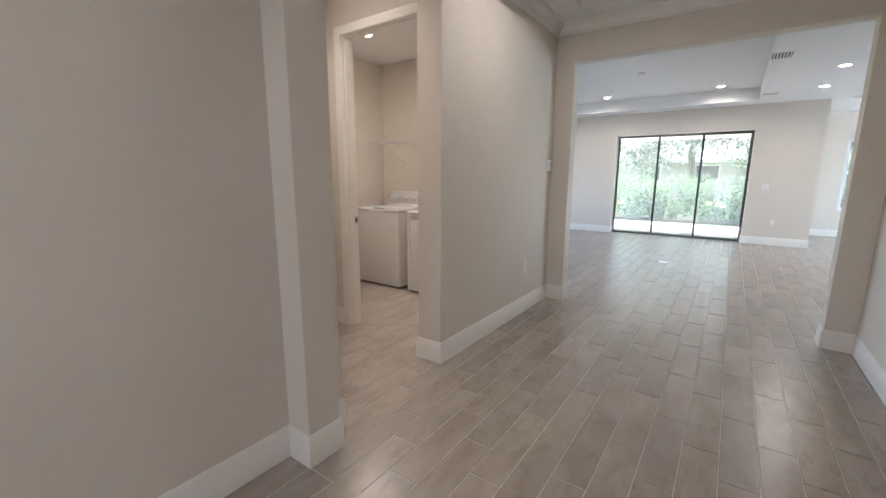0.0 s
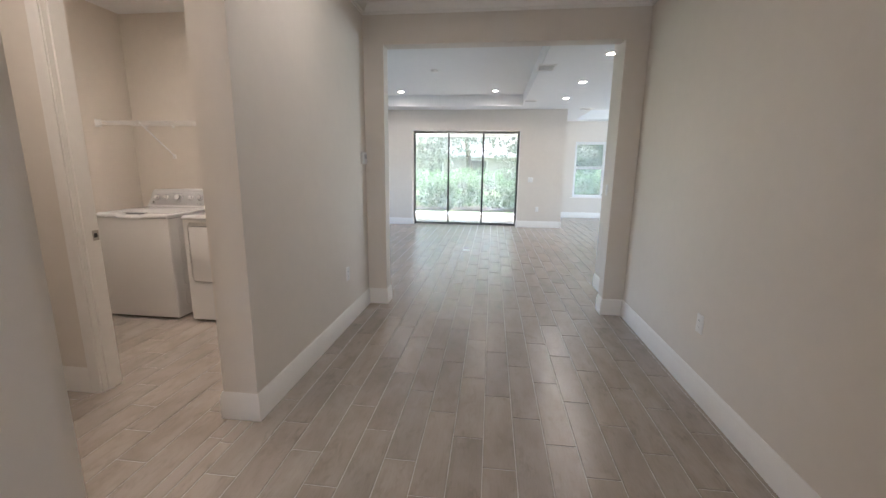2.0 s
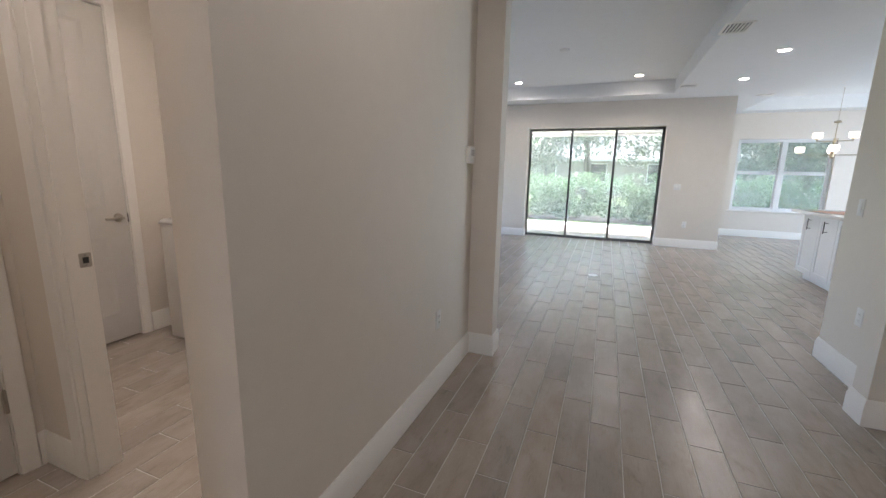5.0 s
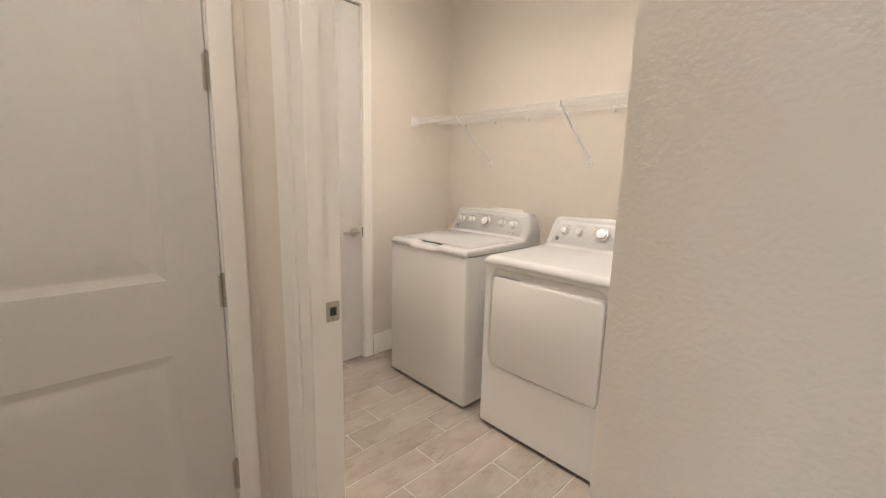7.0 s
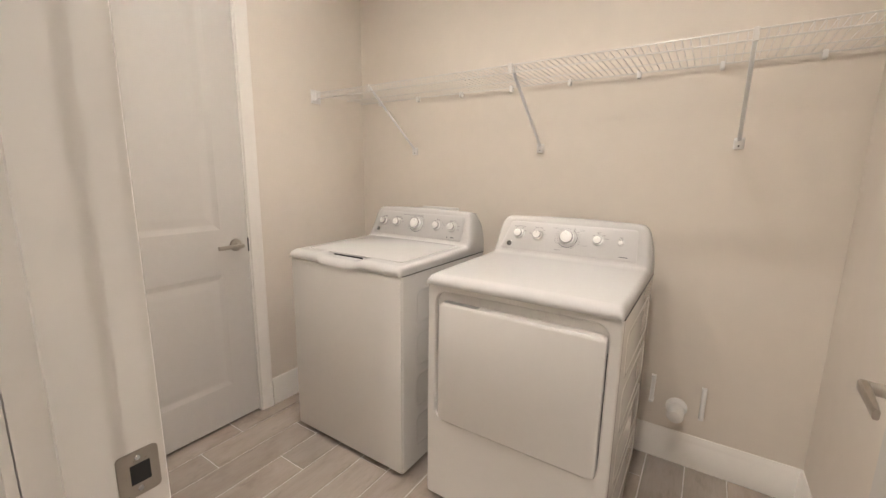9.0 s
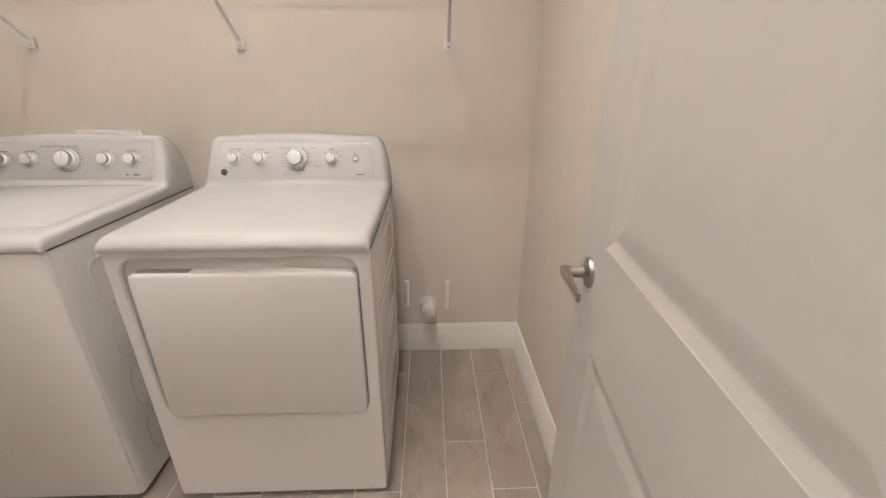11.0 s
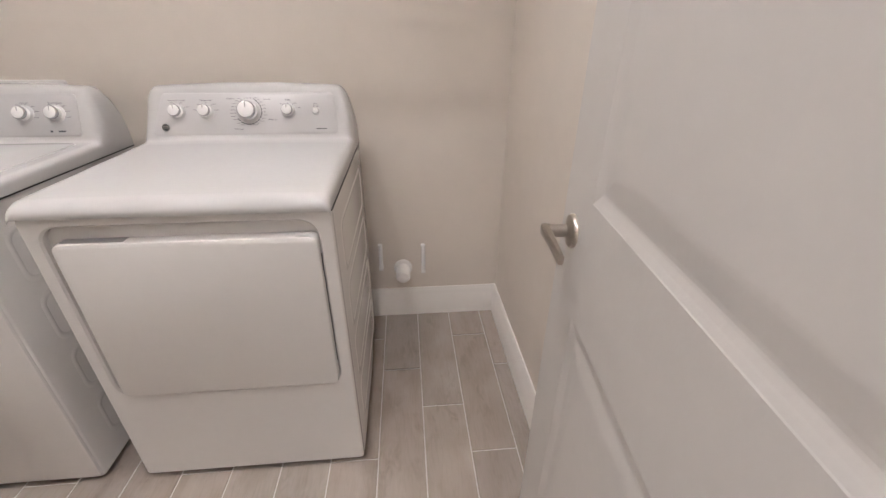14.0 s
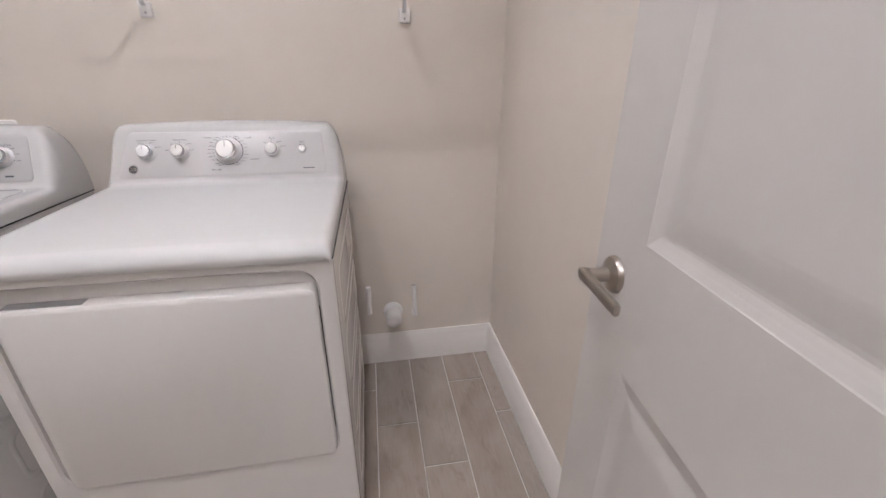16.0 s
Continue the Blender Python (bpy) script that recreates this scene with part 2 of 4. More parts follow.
def add_box(bm, x0, x1, y0, y1, z0, z1, bevel=0.0, m=None):
    before = set(bm.verts)
    r = bmesh.ops.create_cube(bm, size=1)
    bmesh.ops.transform(bm, matrix=Matrix.Translation(((x0 + x1) / 2, (y0 + y1) / 2, (z0 + z1) / 2)) @ Matrix.Diagonal((abs(x1 - x0), abs(y1 - y0), abs(z1 - z0), 1)), verts=r["verts"])
    if bevel:
        edges = list({e for v in r["verts"] for e in v.link_edges})
        bmesh.ops.bevel(bm, geom=edges, offset=bevel, segments=2, affect="EDGES", profile=0.6)
    if m:
        bmesh.ops.transform(bm, matrix=m, verts=[v for v in bm.verts if v not in before])
    return bm


def box(x0, x1, y0, y1, z0, z1, bevel=0.0, m=None):
    return add_box(bmesh.new(), x0, x1, y0, y1, z0, z1, bevel, m)


def add_rod(bm, a, b, r, sides=8, r2=None, caps=True):
    a, b = Vector(a), Vector(b)
    d = b - a
    q = d.to_track_quat("Z", "Y").to_matrix().to_4x4()
    bmesh.ops.create_cone(bm, cap_ends=caps, segments=sides, radius1=r, radius2=r if r2 is None else r2, depth=d.length, matrix=Matrix.Translation((a + b) / 2) @ q)
    return bm


def rod(a, b, r, sides=8, r2=None):
    return add_rod(bmesh.new(), a, b, r, sides, r2)


def add_lathe(bm, profile, m=Matrix(), sides=24):
    """Spins (radius, height) pairs about z."""
    rings = []
    for r, h in profile:
        rings.append([bm.verts.new(m @ Vector((r * math.cos(2 * math.pi * k / sides), r * math.sin(2 * math.pi * k / sides), h))) for k in range(sides)])
    for p, q in zip(rings, rings[1:]):
        for k in range(sides):
            bm.faces.new((p[k], p[(k + 1) % sides], q[(k + 1) % sides], q[k]))
    for ring in (rings[0], rings[-1]):
        bm.faces.new(ring)
    return bm


def lathe(profile, m=Matrix(), sides=24):
    return add_lathe(bmesh.new(), profile, m, sides)


def add_sweep(bm, path, n, profile, closed=False):
    """Carries a profile of (sideways, along n) along a path in the plane with normal n, mitred. Sideways is to the left, seen from n."""
    n = Vector(n)
    pts = [Vector(p) for p in path]
    count = len(pts)
    rings = []
    for k, p in enumerate(pts):
        dirs = []
        if closed or k > 0:
            dirs.append((p - pts[k - 1]).normalized())
        if closed or k < count - 1:
            dirs.append((pts[(k + 1) % count] - p).normalized())
        perps = [n.cross(d) for d in dirs]
        side = perps[0] if len(perps) == 1 else (perps[0] + perps[1]) / (1 + perps[0].dot(perps[1]))
        rings.append([bm.verts.new(p + side * s + n * h) for s, h in profile])
    pairs = list(zip(rings, rings[1:])) + ([(rings[-1], rings[0])] if closed else [])
    for a, b in pairs:
        for k in range(len(profile)):
            j = (k + 1) % len(profile)
            bm.faces.new((a[k], a[j], b[j], b[k]))
    if not closed:
        bm.faces.new(rings[0])
        bm.faces.new(rings[-1])
    return bm


def sweep(path, n, profile, closed=False):
    return add_sweep(bmesh.new(), path, n, profile, closed)


def rounded_rect(x0, x1, z0, z1, r, steps=5):
    """Corner-rounded outline in two numbers, anticlockwise."""
    pts = []
    for cx, cz, a in ((x1 - r, z0 + r, -90), (x1 - r, z1 - r, 0), (x0 + r, z1 - r, 90), (x0 + r, z0 + r, 180)):
        for k in range(steps + 1):
            t = radians(a + 90 * k / steps)
            pts.append((cx + r * math.cos(t), cz + r * math.sin(t)))
    return pts


def add_loft(bm, outlines, m=Matrix(), cap=True):
    """Joins outlines of 3D points with equal counts."""
    rings = [[bm.verts.new(m @ Vector(p)) for p in o] for o in outlines]
    for a, b in zip(rings, rings[1:]):
        for k in range(len(a)):
            j = (k + 1) % len(a)
            bm.faces.new((a[k], a[j], b[j], b[k]))
    if cap:
        bm.faces.new(rings[0])
        bm.faces.new(rings[-1])
    return bm


def slab_xz(x0, x1, z0, z1, y_front, y_back, r, edge=0.004):
    """A rounded rectangle in x and z that faces -y, with an eased front edge."""
    outlines = []
    for inset, y in ((0, y_back), (0, y_front + edge), (edge * 0.3, y_front + edge * 0.3), (edge, y_front)):
        outlines.append([(x, y, z) for x, z in rounded_rect(x0 + inset, x1 - inset, z0 + inset, z1 - inset, max(r - inset, 0.001))])
    return add_loft(bmesh.new(), outlines)


def lettering(text, size, m, parent, material=PRINT, name="lettering"):
    """Printed words in the built-in font, lying in the local plane of m."""
    cu = bpy.data.curves.new("words", "FONT")
    cu.body, cu.size, cu.align_x = text, size, "CENTER"
    cu.resolution_u = 2
    tmp = bpy.data.objects.new("words", cu)
    scene.collection.objects.link(tmp)
    me = bpy.data.meshes.new_from_object(tmp.evaluated_get(bpy.context.evaluated_depsgraph_get()))
    bpy.data.objects.remove(tmp)
    me.materials.clear()
    me.materials.append(material)
    ob = new(name, me)
    ob.matrix_world = m
    ob.parent = parent
    return ob

# ---- structure ----
TOP = 3.25
HALL_H, GREAT_H, LAUNDRY_H = 2.825, 2.75, 2.83


def wall(name, label, blocks, material=PAINT):
    """Blocks that meet face to face, joined to one skin."""
    bm = bmesh.new()
    for blk in blocks:
        add_box(bm, *blk)
    bmesh.ops.remove_doubles(bm, verts=bm.verts, dist=1e-5)
    bm.verts.index_update()
    seen = {}
    for f in bm.faces:
        seen.setdefault(frozenset(v.index for v in f.verts), []).append(f)
    bmesh.ops.delete(bm, geom=[f for fs in seen.values() if len(fs) > 1 for f in fs], context="FACES_ONLY")
    return whole(name, bm, material, label, "wall", "structure", soft=False)


def wall_x(x0, x1, y0, y1, hole):
    """Blocks of a wall that runs along x, with one hole (x0, x1, z0, z1)."""
    hx0, hx1, hz0, hz1 = hole
    zs = [-0.02] + ([hz0] if hz0 > 0 else []) + [hz1, TOP]
    out = []
    for xa, xb in ((x0, hx0), (hx0, hx1), (hx1, x1)):
        for za, zb in zip(zs, zs[1:]):
            if not (xa == hx0 and za < hz1 and zb > hz0 and (za >= hz0 or hz0 <= 0)):
                out.append((xa, xb, y0, y1, za, zb))
    return out


def wall_y(y0, y1, x0, x1, hole):
    return [(c, d, a, b, e, f) for a, b, c, d, e, f in wall_x(y0, y1, x0, x1, hole)]


wall("wall_hall_left", "greige painted plaster wall beside the tiled hall", [(-1.416, -1.322, 2.345, 4.385, -0.02, TOP)])
wall("wall_lobby_opening", "greige wall ends and header of the lobby opening", wall_y(1.181, 2.345, -1.52, -1.322, (1.308, 2.217, 0, 2.48)))
wall("wall_hall_end", "greige wall with a wide square opening", wall_x(-1.322, 1.18, 4.235, 4.385, (-1.134, 0.99, 0, 2.47)))
wall("wall_hall_right", "greige painted plaster wall of the hall", [(1.18, 1.30, -3.12, 4.385, -0.02, TOP)])
wall("wall_kitchen_return", "greige wall end past the hall opening", [(1.165, 1.30, 4.385, 5.25, -0.02, TOP)])
wall("wall_foyer_left", "greige foyer wall", [(-1.45, -1.348, -3.0, 1.005, -0.02, TOP)])
wall("wall_foyer_arch", "greige pilasters and header between foyer and hall", wall_x(-1.45, 1.18, 1.005, 1.181, (-1.193, 1.02, 0, 2.62)))
wall("wall_pilaster_right", "greige pilaster of the hall", [(1.02, 1.18, 1.181, 1.355, -0.02, TOP)])
wall("wall_entry", "greige entry wall with a glazed panel", wall_x(-1.45, 1.18, -3.12, -3.0, (-0.45, 0.25, 0.1, 2.3)))
wall("wall_alcove_south", "greige wall of the small lobby", [(-2.85, -1.52, 1.19, 1.308, -0.02, TOP)])
wall("wall_alcove_west", "greige lobby wall with a doorway", wall_y(1.308, 2.345, -2.85, -2.715, (1.42, 2.262, 0, 2.462)))
wall("wall_laundry_door", "greige wall with the laundry doorway", wall_x(-3.84, -1.416, 2.345, 2.465, (-2.432, -1.553, 0, 2.462)))
wall("wall_laundry_west", "greige laundry wall with a doorway", wall_y(2.345, 4.31, -3.95, -3.84, (2.675, 3.475, 0, 2.462)))
wall("wall_laundry_back", "greige laundry wall behind the machines", [(-4.72, -1.416, 4.31, 4.385, -0.02, TOP)])
wall("wall_closet_west", "plain wall closing the rooms behind the shut doors", [(-4.72, -4.62, 1.09, 4.31, -0.02, TOP), (-4.62, -2.85, 1.09, 1.19, -0.02, TOP), (-4.62, -3.95, 2.245, 2.345, -0.02, TOP)])
whole("ceiling_closet", box(-4.62, -2.86, 1.19, 2.245, 2.83, 2.9), CEIL, "white ceiling of the small room behind the lobby door", "ceiling", "structure", soft=False)
whole("ceiling_closet", box(-4.62, -3.96, 2.345, 4.31, 2.83, 2.9), CEIL, "white ceiling of the closet", "ceiling", "structure", soft=False)
# the opening in this wall is unseen, added for the west fill lamp
wall("wall_great_west", "greige wall of the great room", wall_y(4.385, 10.59, -4.72, -4.6, (5.7, 8.7, 0.6, 2.3)))
wall("wall_great_north", "greige wall round the sliding glass door", wall_x(-4.72, 1.56, 10.29, 10.59, (-2.06, 0.515, 0, 2.27)))
wall("wall_nook_west", "greige return wall of the dining nook", [(1.41, 1.56, 10.59, 12.7, -0.02, TOP)])
wall("wall_nook_north", "greige dining nook wall with a window", wall_x(1.41, 6.62, 12.7, 12.86, (2.25, 4.0, 0.6, 2.19)))
# the opening here is likewise added and unseen, for the east fill lamp
wall("wall_kitchen_east", "greige kitchen wall", wall_y(4.385, 12.7, 6.5, 6.62, (8.1, 11.1, 0.7, 2.2)))
wall("wall_kitchen_south", "greige kitchen wall beside the hall", [(1.30, 6.62, 4.265, 4.385, -0.02, TOP)])


def ceiling(name, label, x0, x1, y0, y1, z, trays):
    """A ceiling at height z with raised trays (x0, x1, y0, y1, top), one mesh."""
    bm = bmesh.new()
    xs, ys = sorted({x0, x1, *[v for t in trays for v in t[:2]]}), sorted({y0, y1, *[v for t in trays for v in t[2:4]]})
    for xa, xb in zip(xs, xs[1:]):
        for ya, yb in zip(ys, ys[1:]):
            if not any(t[0] <= xa and xb <= t[1] and t[2] <= ya and yb <= t[3] for t in trays):
                add_box(bm, xa, xb, ya, yb, z, z + 0.04)
    for a, b, c, d, top in trays:
        w = 0.03
        add_box(bm, a - w, a, c - w, d + w, z + 0.04, top), add_box(bm, b, b + w, c - w, d + w, z + 0.04, top)
        add_box(bm, a, b, c - w, c, z + 0.04, top), add_box(bm, a, b, d, d + w, z + 0.04, top)
        add_box(bm, a - w, b + w, c - w, d + w, top, top + 0.04)
    return whole(name, bm, CEIL, label, "ceiling", "structure", soft=False)


ceiling("ceiling_hall", "white hall ceiling with a raised tray", -1.40, 1.24, -3.06, 4.30, HALL_H, [(-1.0, 0.86, 1.5, 3.93, 3.02)])
ceiling("ceiling_great_room", "white ceiling with two raised trays and downlights", -4.66, 6.56, 4.345, 12.78, GREAT_H, [(-4.25, 0.5, 5.1, 9.74, 2.98), (2.12, 4.9, 9.95, 12.25, 3.0)])
ceiling("ceiling_laundry", "white laundry ceiling with a downlight", -3.90, -1.42, 1.25, 4.35, LAUNDRY_H, [])
whole("roof", box(-5.2, 7.2, -3.6, 12.9, TOP, 3.4), CONCRETE, "flat slab that closes the house above", "roof", "structure", soft=False)

BASE = [(0, 0), (0.015, 0), (0.015, 0.120), (0.0115, 0.126), (0.0115, 0.141), (0.008, 0.147), (0.005, 0.156), (0, 0.156)]


def baseboard(*path):
    whole("baseboard", sweep([(x, y, 0) for x, y in path], (0, 0, 1), BASE), TRIM, "white painted baseboard with a stepped top edge", "baseboard", "structure")


baseboard((-4.6, 4.385), (-1.134, 4.385), (-1.134, 4.235), (-1.322, 4.235), (-1.322, 2.217), (-1.52, 2.217), (-1.52, 2.345))
baseboard((-2.70, 1.308), (-1.322, 1.308), (-1.322, 1.181), (-1.193, 1.181), (-1.193, 1.005), (-1.348, 1.005), (-1.348, -3.0), (1.18, -3.0))
baseboard((-2.478, 2.345), (-2.715, 2.345), (-2.715, 2.312))
baseboard((1.18, -3.0), (1.18, 1.005), (1.02, 1.005), (1.02, 1.355), (1.18, 1.355), (1.18, 4.235), (0.99, 4.235), (0.99, 4.385), (1.165, 4.385), (1.165, 5.25), (1.30, 5.25), (1.30, 4.385), (6.5, 4.385), (6.5, 12.7), (1.56, 12.7), (1.56, 10.29), (0.515, 10.29), (0.515, 10.46))
baseboard((-1.416, 2.467), (-1.416, 4.31), (-3.84, 4.31), (-3.84, 3.53))
baseboard((-3.84, 2.62), (-3.84, 2.465), (-2.485, 2.465))
baseboard((-2.06, 10.46), (-2.06, 10.29), (-4.6, 10.29), (-4.6, 4.385))

CROWN = [(0, 0), (0, -0.105), (0.010, -0.105), (0.014, -0.092), (0.026, -0.086), (0.034, -0.066), (0.056, -0.042), (0.082, -0.030), (0.086, -0.016), (0.100, -0.012), (0.100, 0)]
whole("crown_moulding", sweep([(-1.322, 4.235, HALL_H), (-1.322, 1.181, HALL_H), (1.18, 1.181, HALL_H), (1.18, 4.235, HALL_H)], (0, 0, 1), CROWN, True), TRIM, "white crown moulding round the hall ceiling", "moulding", "structure")
whole("crown_moulding", sweep([(-1.0, 3.93, 3.02), (-1.0, 1.5, 3.02), (0.86, 1.5, 3.02), (0.86, 3.93, 3.02)], (0, 0, 1), CROWN, True), TRIM, "white crown moulding inside the hall tray", "moulding", "structure")

CASE = [(0.0, 0), (0.0, 0.009), (0.003, 0.011), (0.012, 0.0118), (0.028, 0.0132), (0.040, 0.0160), (0.050, 0.0175), (0.059, 0.0175), (0.063, 0.0155), (0.065, 0.012), (0.065, 0)]


def doorway(name, label, m, width, height, depth, stop_at):
    """Jambs, stops and casings. Local: x across the opening, y into the wall from its face at 0, z up."""
    t = thing(name, label, "door frame", m)
    t["kind"] = "structure"
    w, h, d = width, height, depth
    part("jamb", box(-0.02, 0, 0.001, d - 0.001, 0, h + 0.02), TRIM, t, soft=False)
    part("jamb", box(w, w + 0.02, 0.001, d - 0.001, 0, h + 0.02), TRIM, t, soft=False)
    part("head_jamb", box(0, w, 0.001, d - 0.001, h, h + 0.02), TRIM, t, soft=False)
    a, b = stop_at
    bm = bmesh.new()
    add_box(bm, 0, 0.011, a, b, 0, h - 0.011), add_box(bm, w - 0.011, w, a, b, 0, h - 0.011), add_box(bm, 0, w, a, b, h - 0.011, h)
    part("door_stop", bm, TRIM, t, soft=False)
    part("casing", sweep([(-0.005, 0, 0), (-0.005, 0, h + 0.005), (w + 0.005, 0, h + 0.005), (w + 0.005, 0, 0)], (0, -1, 0), CASE), TRIM, t)
    part("casing", sweep([(w + 0.005, d, 0), (w + 0.005, d, h + 0.005), (-0.005, d, h + 0.005), (-0.005, d, 0)], (0, 1, 0), CASE), TRIM, t)
    return t


DOOR_H = 2.44
laundry_frame = doorway("door_frame_laundry", "white painted door frame with a nickel strike plate", pose(-2.41, 2.345, 0), 0.835, DOOR_H, 0.12, (0.03, 0.072))
alcove_frame = doorway("door_frame_lobby", "white painted frame of the closed lobby door", pose(-2.715, 1.44, 0, 0, 0, 90), 0.80, DOOR_H, 0.135, (0.05, 0.09))
inner_frame = doorway("door_frame_closet", "white painted frame of the closed laundry closet door", pose(-3.84, 2.695, 0, 0, 0, 90), 0.76, DOOR_H, 0.11, (0.05, 0.09))


def strike_plate(parent, place, turn):
    m = Matrix.Translation(place) @ Matrix.Rotation(turn, 4, "Z")
    bm = bmesh.new()
    # a plate that lies on the jamb: local x out of the jamb, y across, z up
    outer = rounded_rect(-0.022, 0.022, -0.030, 0.030, 0.006)
    add_loft(bm, [[(0.0, a, b) for a, b in outer], [(0.0016, a, b) for a, b in outer]], m)
    ob = part("strike_plate", bm, NICKEL, parent, "satin nickel strike plate")
    # a near-black patch on the plate stands for the shade in its hole
    part("latch_hole_shade", box(0.0017, 0.0022, -0.009, 0.012, -0.013, 0.013, 0, m), DARK, ob, soft=False)
    for z in (-0.021, 0.021):
        part("screw", lathe([(0.0035, 0.0016), (0.003, 0.0024)], m @ Matrix.Translation((0, 0, z)) @ Matrix.Rotation(radians(90), 4, "Y"), 10), CHROME, ob)


strike_plate(laundry_frame, (0, 0.098, 0.955), 0)


def hinge(parent, m):
    """Barrel along z, two leaves seen edge on. Local y points out of the door."""
    bm = bmesh.new()
    for k in range(5):
        z0 = -0.05 + k * 0.02
        add_rod(bm, (0, 0.006, z0 + 0.0006), (0, 0.006, z0 + 0.0194), 0.0065, 10)
    add_lathe(bm, [(0.005, 0.05), (0.0068, 0.053), (0.004, 0.058)], Matrix.Translation((0, 0.006, 0)), 10)
    add_box(bm, -0.012, 0.012, 0.0, 0.002, -0.05, 0.05)
    bmesh.ops.transform(bm, matrix=m, verts=bm.verts)
    part("hinge", bm, NICKEL, parent, "satin nickel butt hinge")


def door_leaf(name, label, m, width, height, panels, lever=None, hinges=(), hinge_face=0, thick=0.035):
    """A moulded two-panel door. Local: x from the hinge edge, y 0 front face to thick, z up."""
    t = thing(name, label, "door", m)
    t["kind"] = "structure"
    px0, px1 = 0.138, width - 0.138
    bm = bmesh.new()
    g = 0.015
    zs = [g] + [z for p in panels for z in p] + [height]
    add_box(bm, 0, px0, 0, thick, g, height), add_box(bm, px1, width, 0, thick, g, height)
    for a, b in zip(zs[0::2], zs[1::2]):
        add_box(bm, px0, px1, 0, thick, a, b)
    bmesh.ops.remove_doubles(bm, verts=bm.verts, dist=1e-5)
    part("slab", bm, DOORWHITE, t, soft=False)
    for z0, z1 in panels:
        bm = bmesh.new()
        for face, s in ((0, 1), (thick, -1)):
            rings = []
            for inset, depth in ((0, 0), (0.002, 0.0007), (0.010, 0.0024), (0.013, 0.0031), (0.022, 0.0048), (0.026, 0.0052), (0.032, 0.0050), (0.060, 0.0022), (0.068, 0.0018)):
                rings.append([(px0 + inset, face + s * depth, z0 + inset), (px1 - inset, face + s * depth, z0 + inset), (px1 - inset, face + s * depth, z1 - inset), (px0 + inset, face + s * depth, z1 - inset)])
            rs = [[bm.verts.new(p) for p in r] for r in rings]
            for a, b in zip(rs, rs[1:]):
                for k in range(4):
                    bm.faces.new((a[k], a[(k + 1) % 4], b[(k + 1) % 4], b[k]))
            bm.faces.new(rs[-1])
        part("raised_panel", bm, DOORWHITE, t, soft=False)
    if lever:
        lx, lz, way, faces = lever
        for face in faces:
            s = -1 if face == 0 else 1
            mm = Matrix.Translation((lx, face, lz)) @ Matrix.Rotation(radians(90 * -s), 4, "X")
            rose = part("rose", lathe([(0.032, 0), (0.032, 0.003), (0.029, 0.008), (0.016, 0.012), (0.0125, 0.014), (0.0115, 0.040), (0.013, 0.046), (0.0, 0.046)], mm, 28), NICKEL, t, "satin nickel lever rose")
            bm = bmesh.new()
            y = face + s * 0.050
            outl = []
            for dx, hw, ht in ((-0.014, 0.007, 0.008), (0.0, 0.009, 0.010), (0.05, 0.0065, 0.0095), (0.10, 0.005, 0.010), (0.112, 0.0045, 0.009)):
                outl.append([(lx + way * dx, y + hw * a, lz + ht * b) for a, b in ((-1, -0.6), (-0.6, -1), (0.6, -1), (1, -0.6), (1, 0.6), (0.6, 1), (-0.6, 1), (-1, 0.6))])
            part("lever_handle", add_loft(bm, outl), NICKEL, t, "satin nickel lever handle")
        part("latch_plate", box(width, width + 0.0015, 0.005, thick - 0.005, lz - 0.028, lz + 0.028), NICKEL, t, soft=False)
        part("latch_bolt", box(width, width + 0.010, 0.012, thick - 0.012, lz - 0.008, lz + 0.008), NICKEL, t, soft=False)
    for z in hinges:
        turn = Matrix.Rotation(radians(180), 4, "Z") if hinge_face == 0 else Matrix()
        hinge(t, Matrix.Translation((-0.003, hinge_face, z)) @ turn)
    return t


PANELS = [(0.225, 0.815), (1.040, 2.305)]
# the open laundry door, swung just past square
door_leaf("door_laundry", "open white two-panel laundry door with a nickel lever", pose(-1.5837, 2.4855, 0, 0, 0, 84.3), 0.825, 2.43, PANELS, (0.757, 0.96, -1, (0, 0.035)), (0.35, 0.985, 1.62, 2.25), 0)
door_leaf("door_lobby", "closed white two-panel door with nickel hinges", pose(-2.752, 2.237, 0, 0, 0, -90), 0.794, 2.43, PANELS, (0.735, 0.96, -1, (0.035,)), (0.35, 0.985, 1.62, 2.25), 0.035)
door_leaf("door_closet", "closed white two-panel door with a nickel lever in the laundry", pose(-3.845, 2.698, 0, 0, 0, 90), 0.754, 2.43, PANELS, (0.69, 0.955, -1, (0,)))
part("strike_lip", box(0.7545, 0.7585, -0.002, 0.004, 0.915, 0.985), BRONZE, inner_frame, "dark strike lip", soft=False)
part("hinge_leaf", box(0.8325, 0.8347, 0.078, 0.118, 0.935, 1.035), NICKEL, laundry_frame, "satin nickel hinge leaf", soft=False)

# ---- sliding glass door ----
def frame_box(bm, x0, x1, z0, z1, y0, y1, w):
    add_box(bm, x0, x0 + w, y0, y1, z0, z1), add_box(bm, x1 - w, x1, y0, y1, z0, z1)
    add_box(bm, x0 + w, x1 - w, y0, y1, z0, z0 + w), add_box(bm, x0 + w, x1 - w, y0, y1, z1 - w, z1)
    return bm


slider = thing("door_slider", "dark bronze three-panel sliding glass door", "sliding door", pose(-2.06, 10.50, 0))
slider["kind"] = "structure"
W = 2.575
part("outer_frame", frame_box(bmesh.new(), 0.0, W, 0.0, 2.27, 0.0, 0.07, 0.018), BRONZE, slider, soft=False)
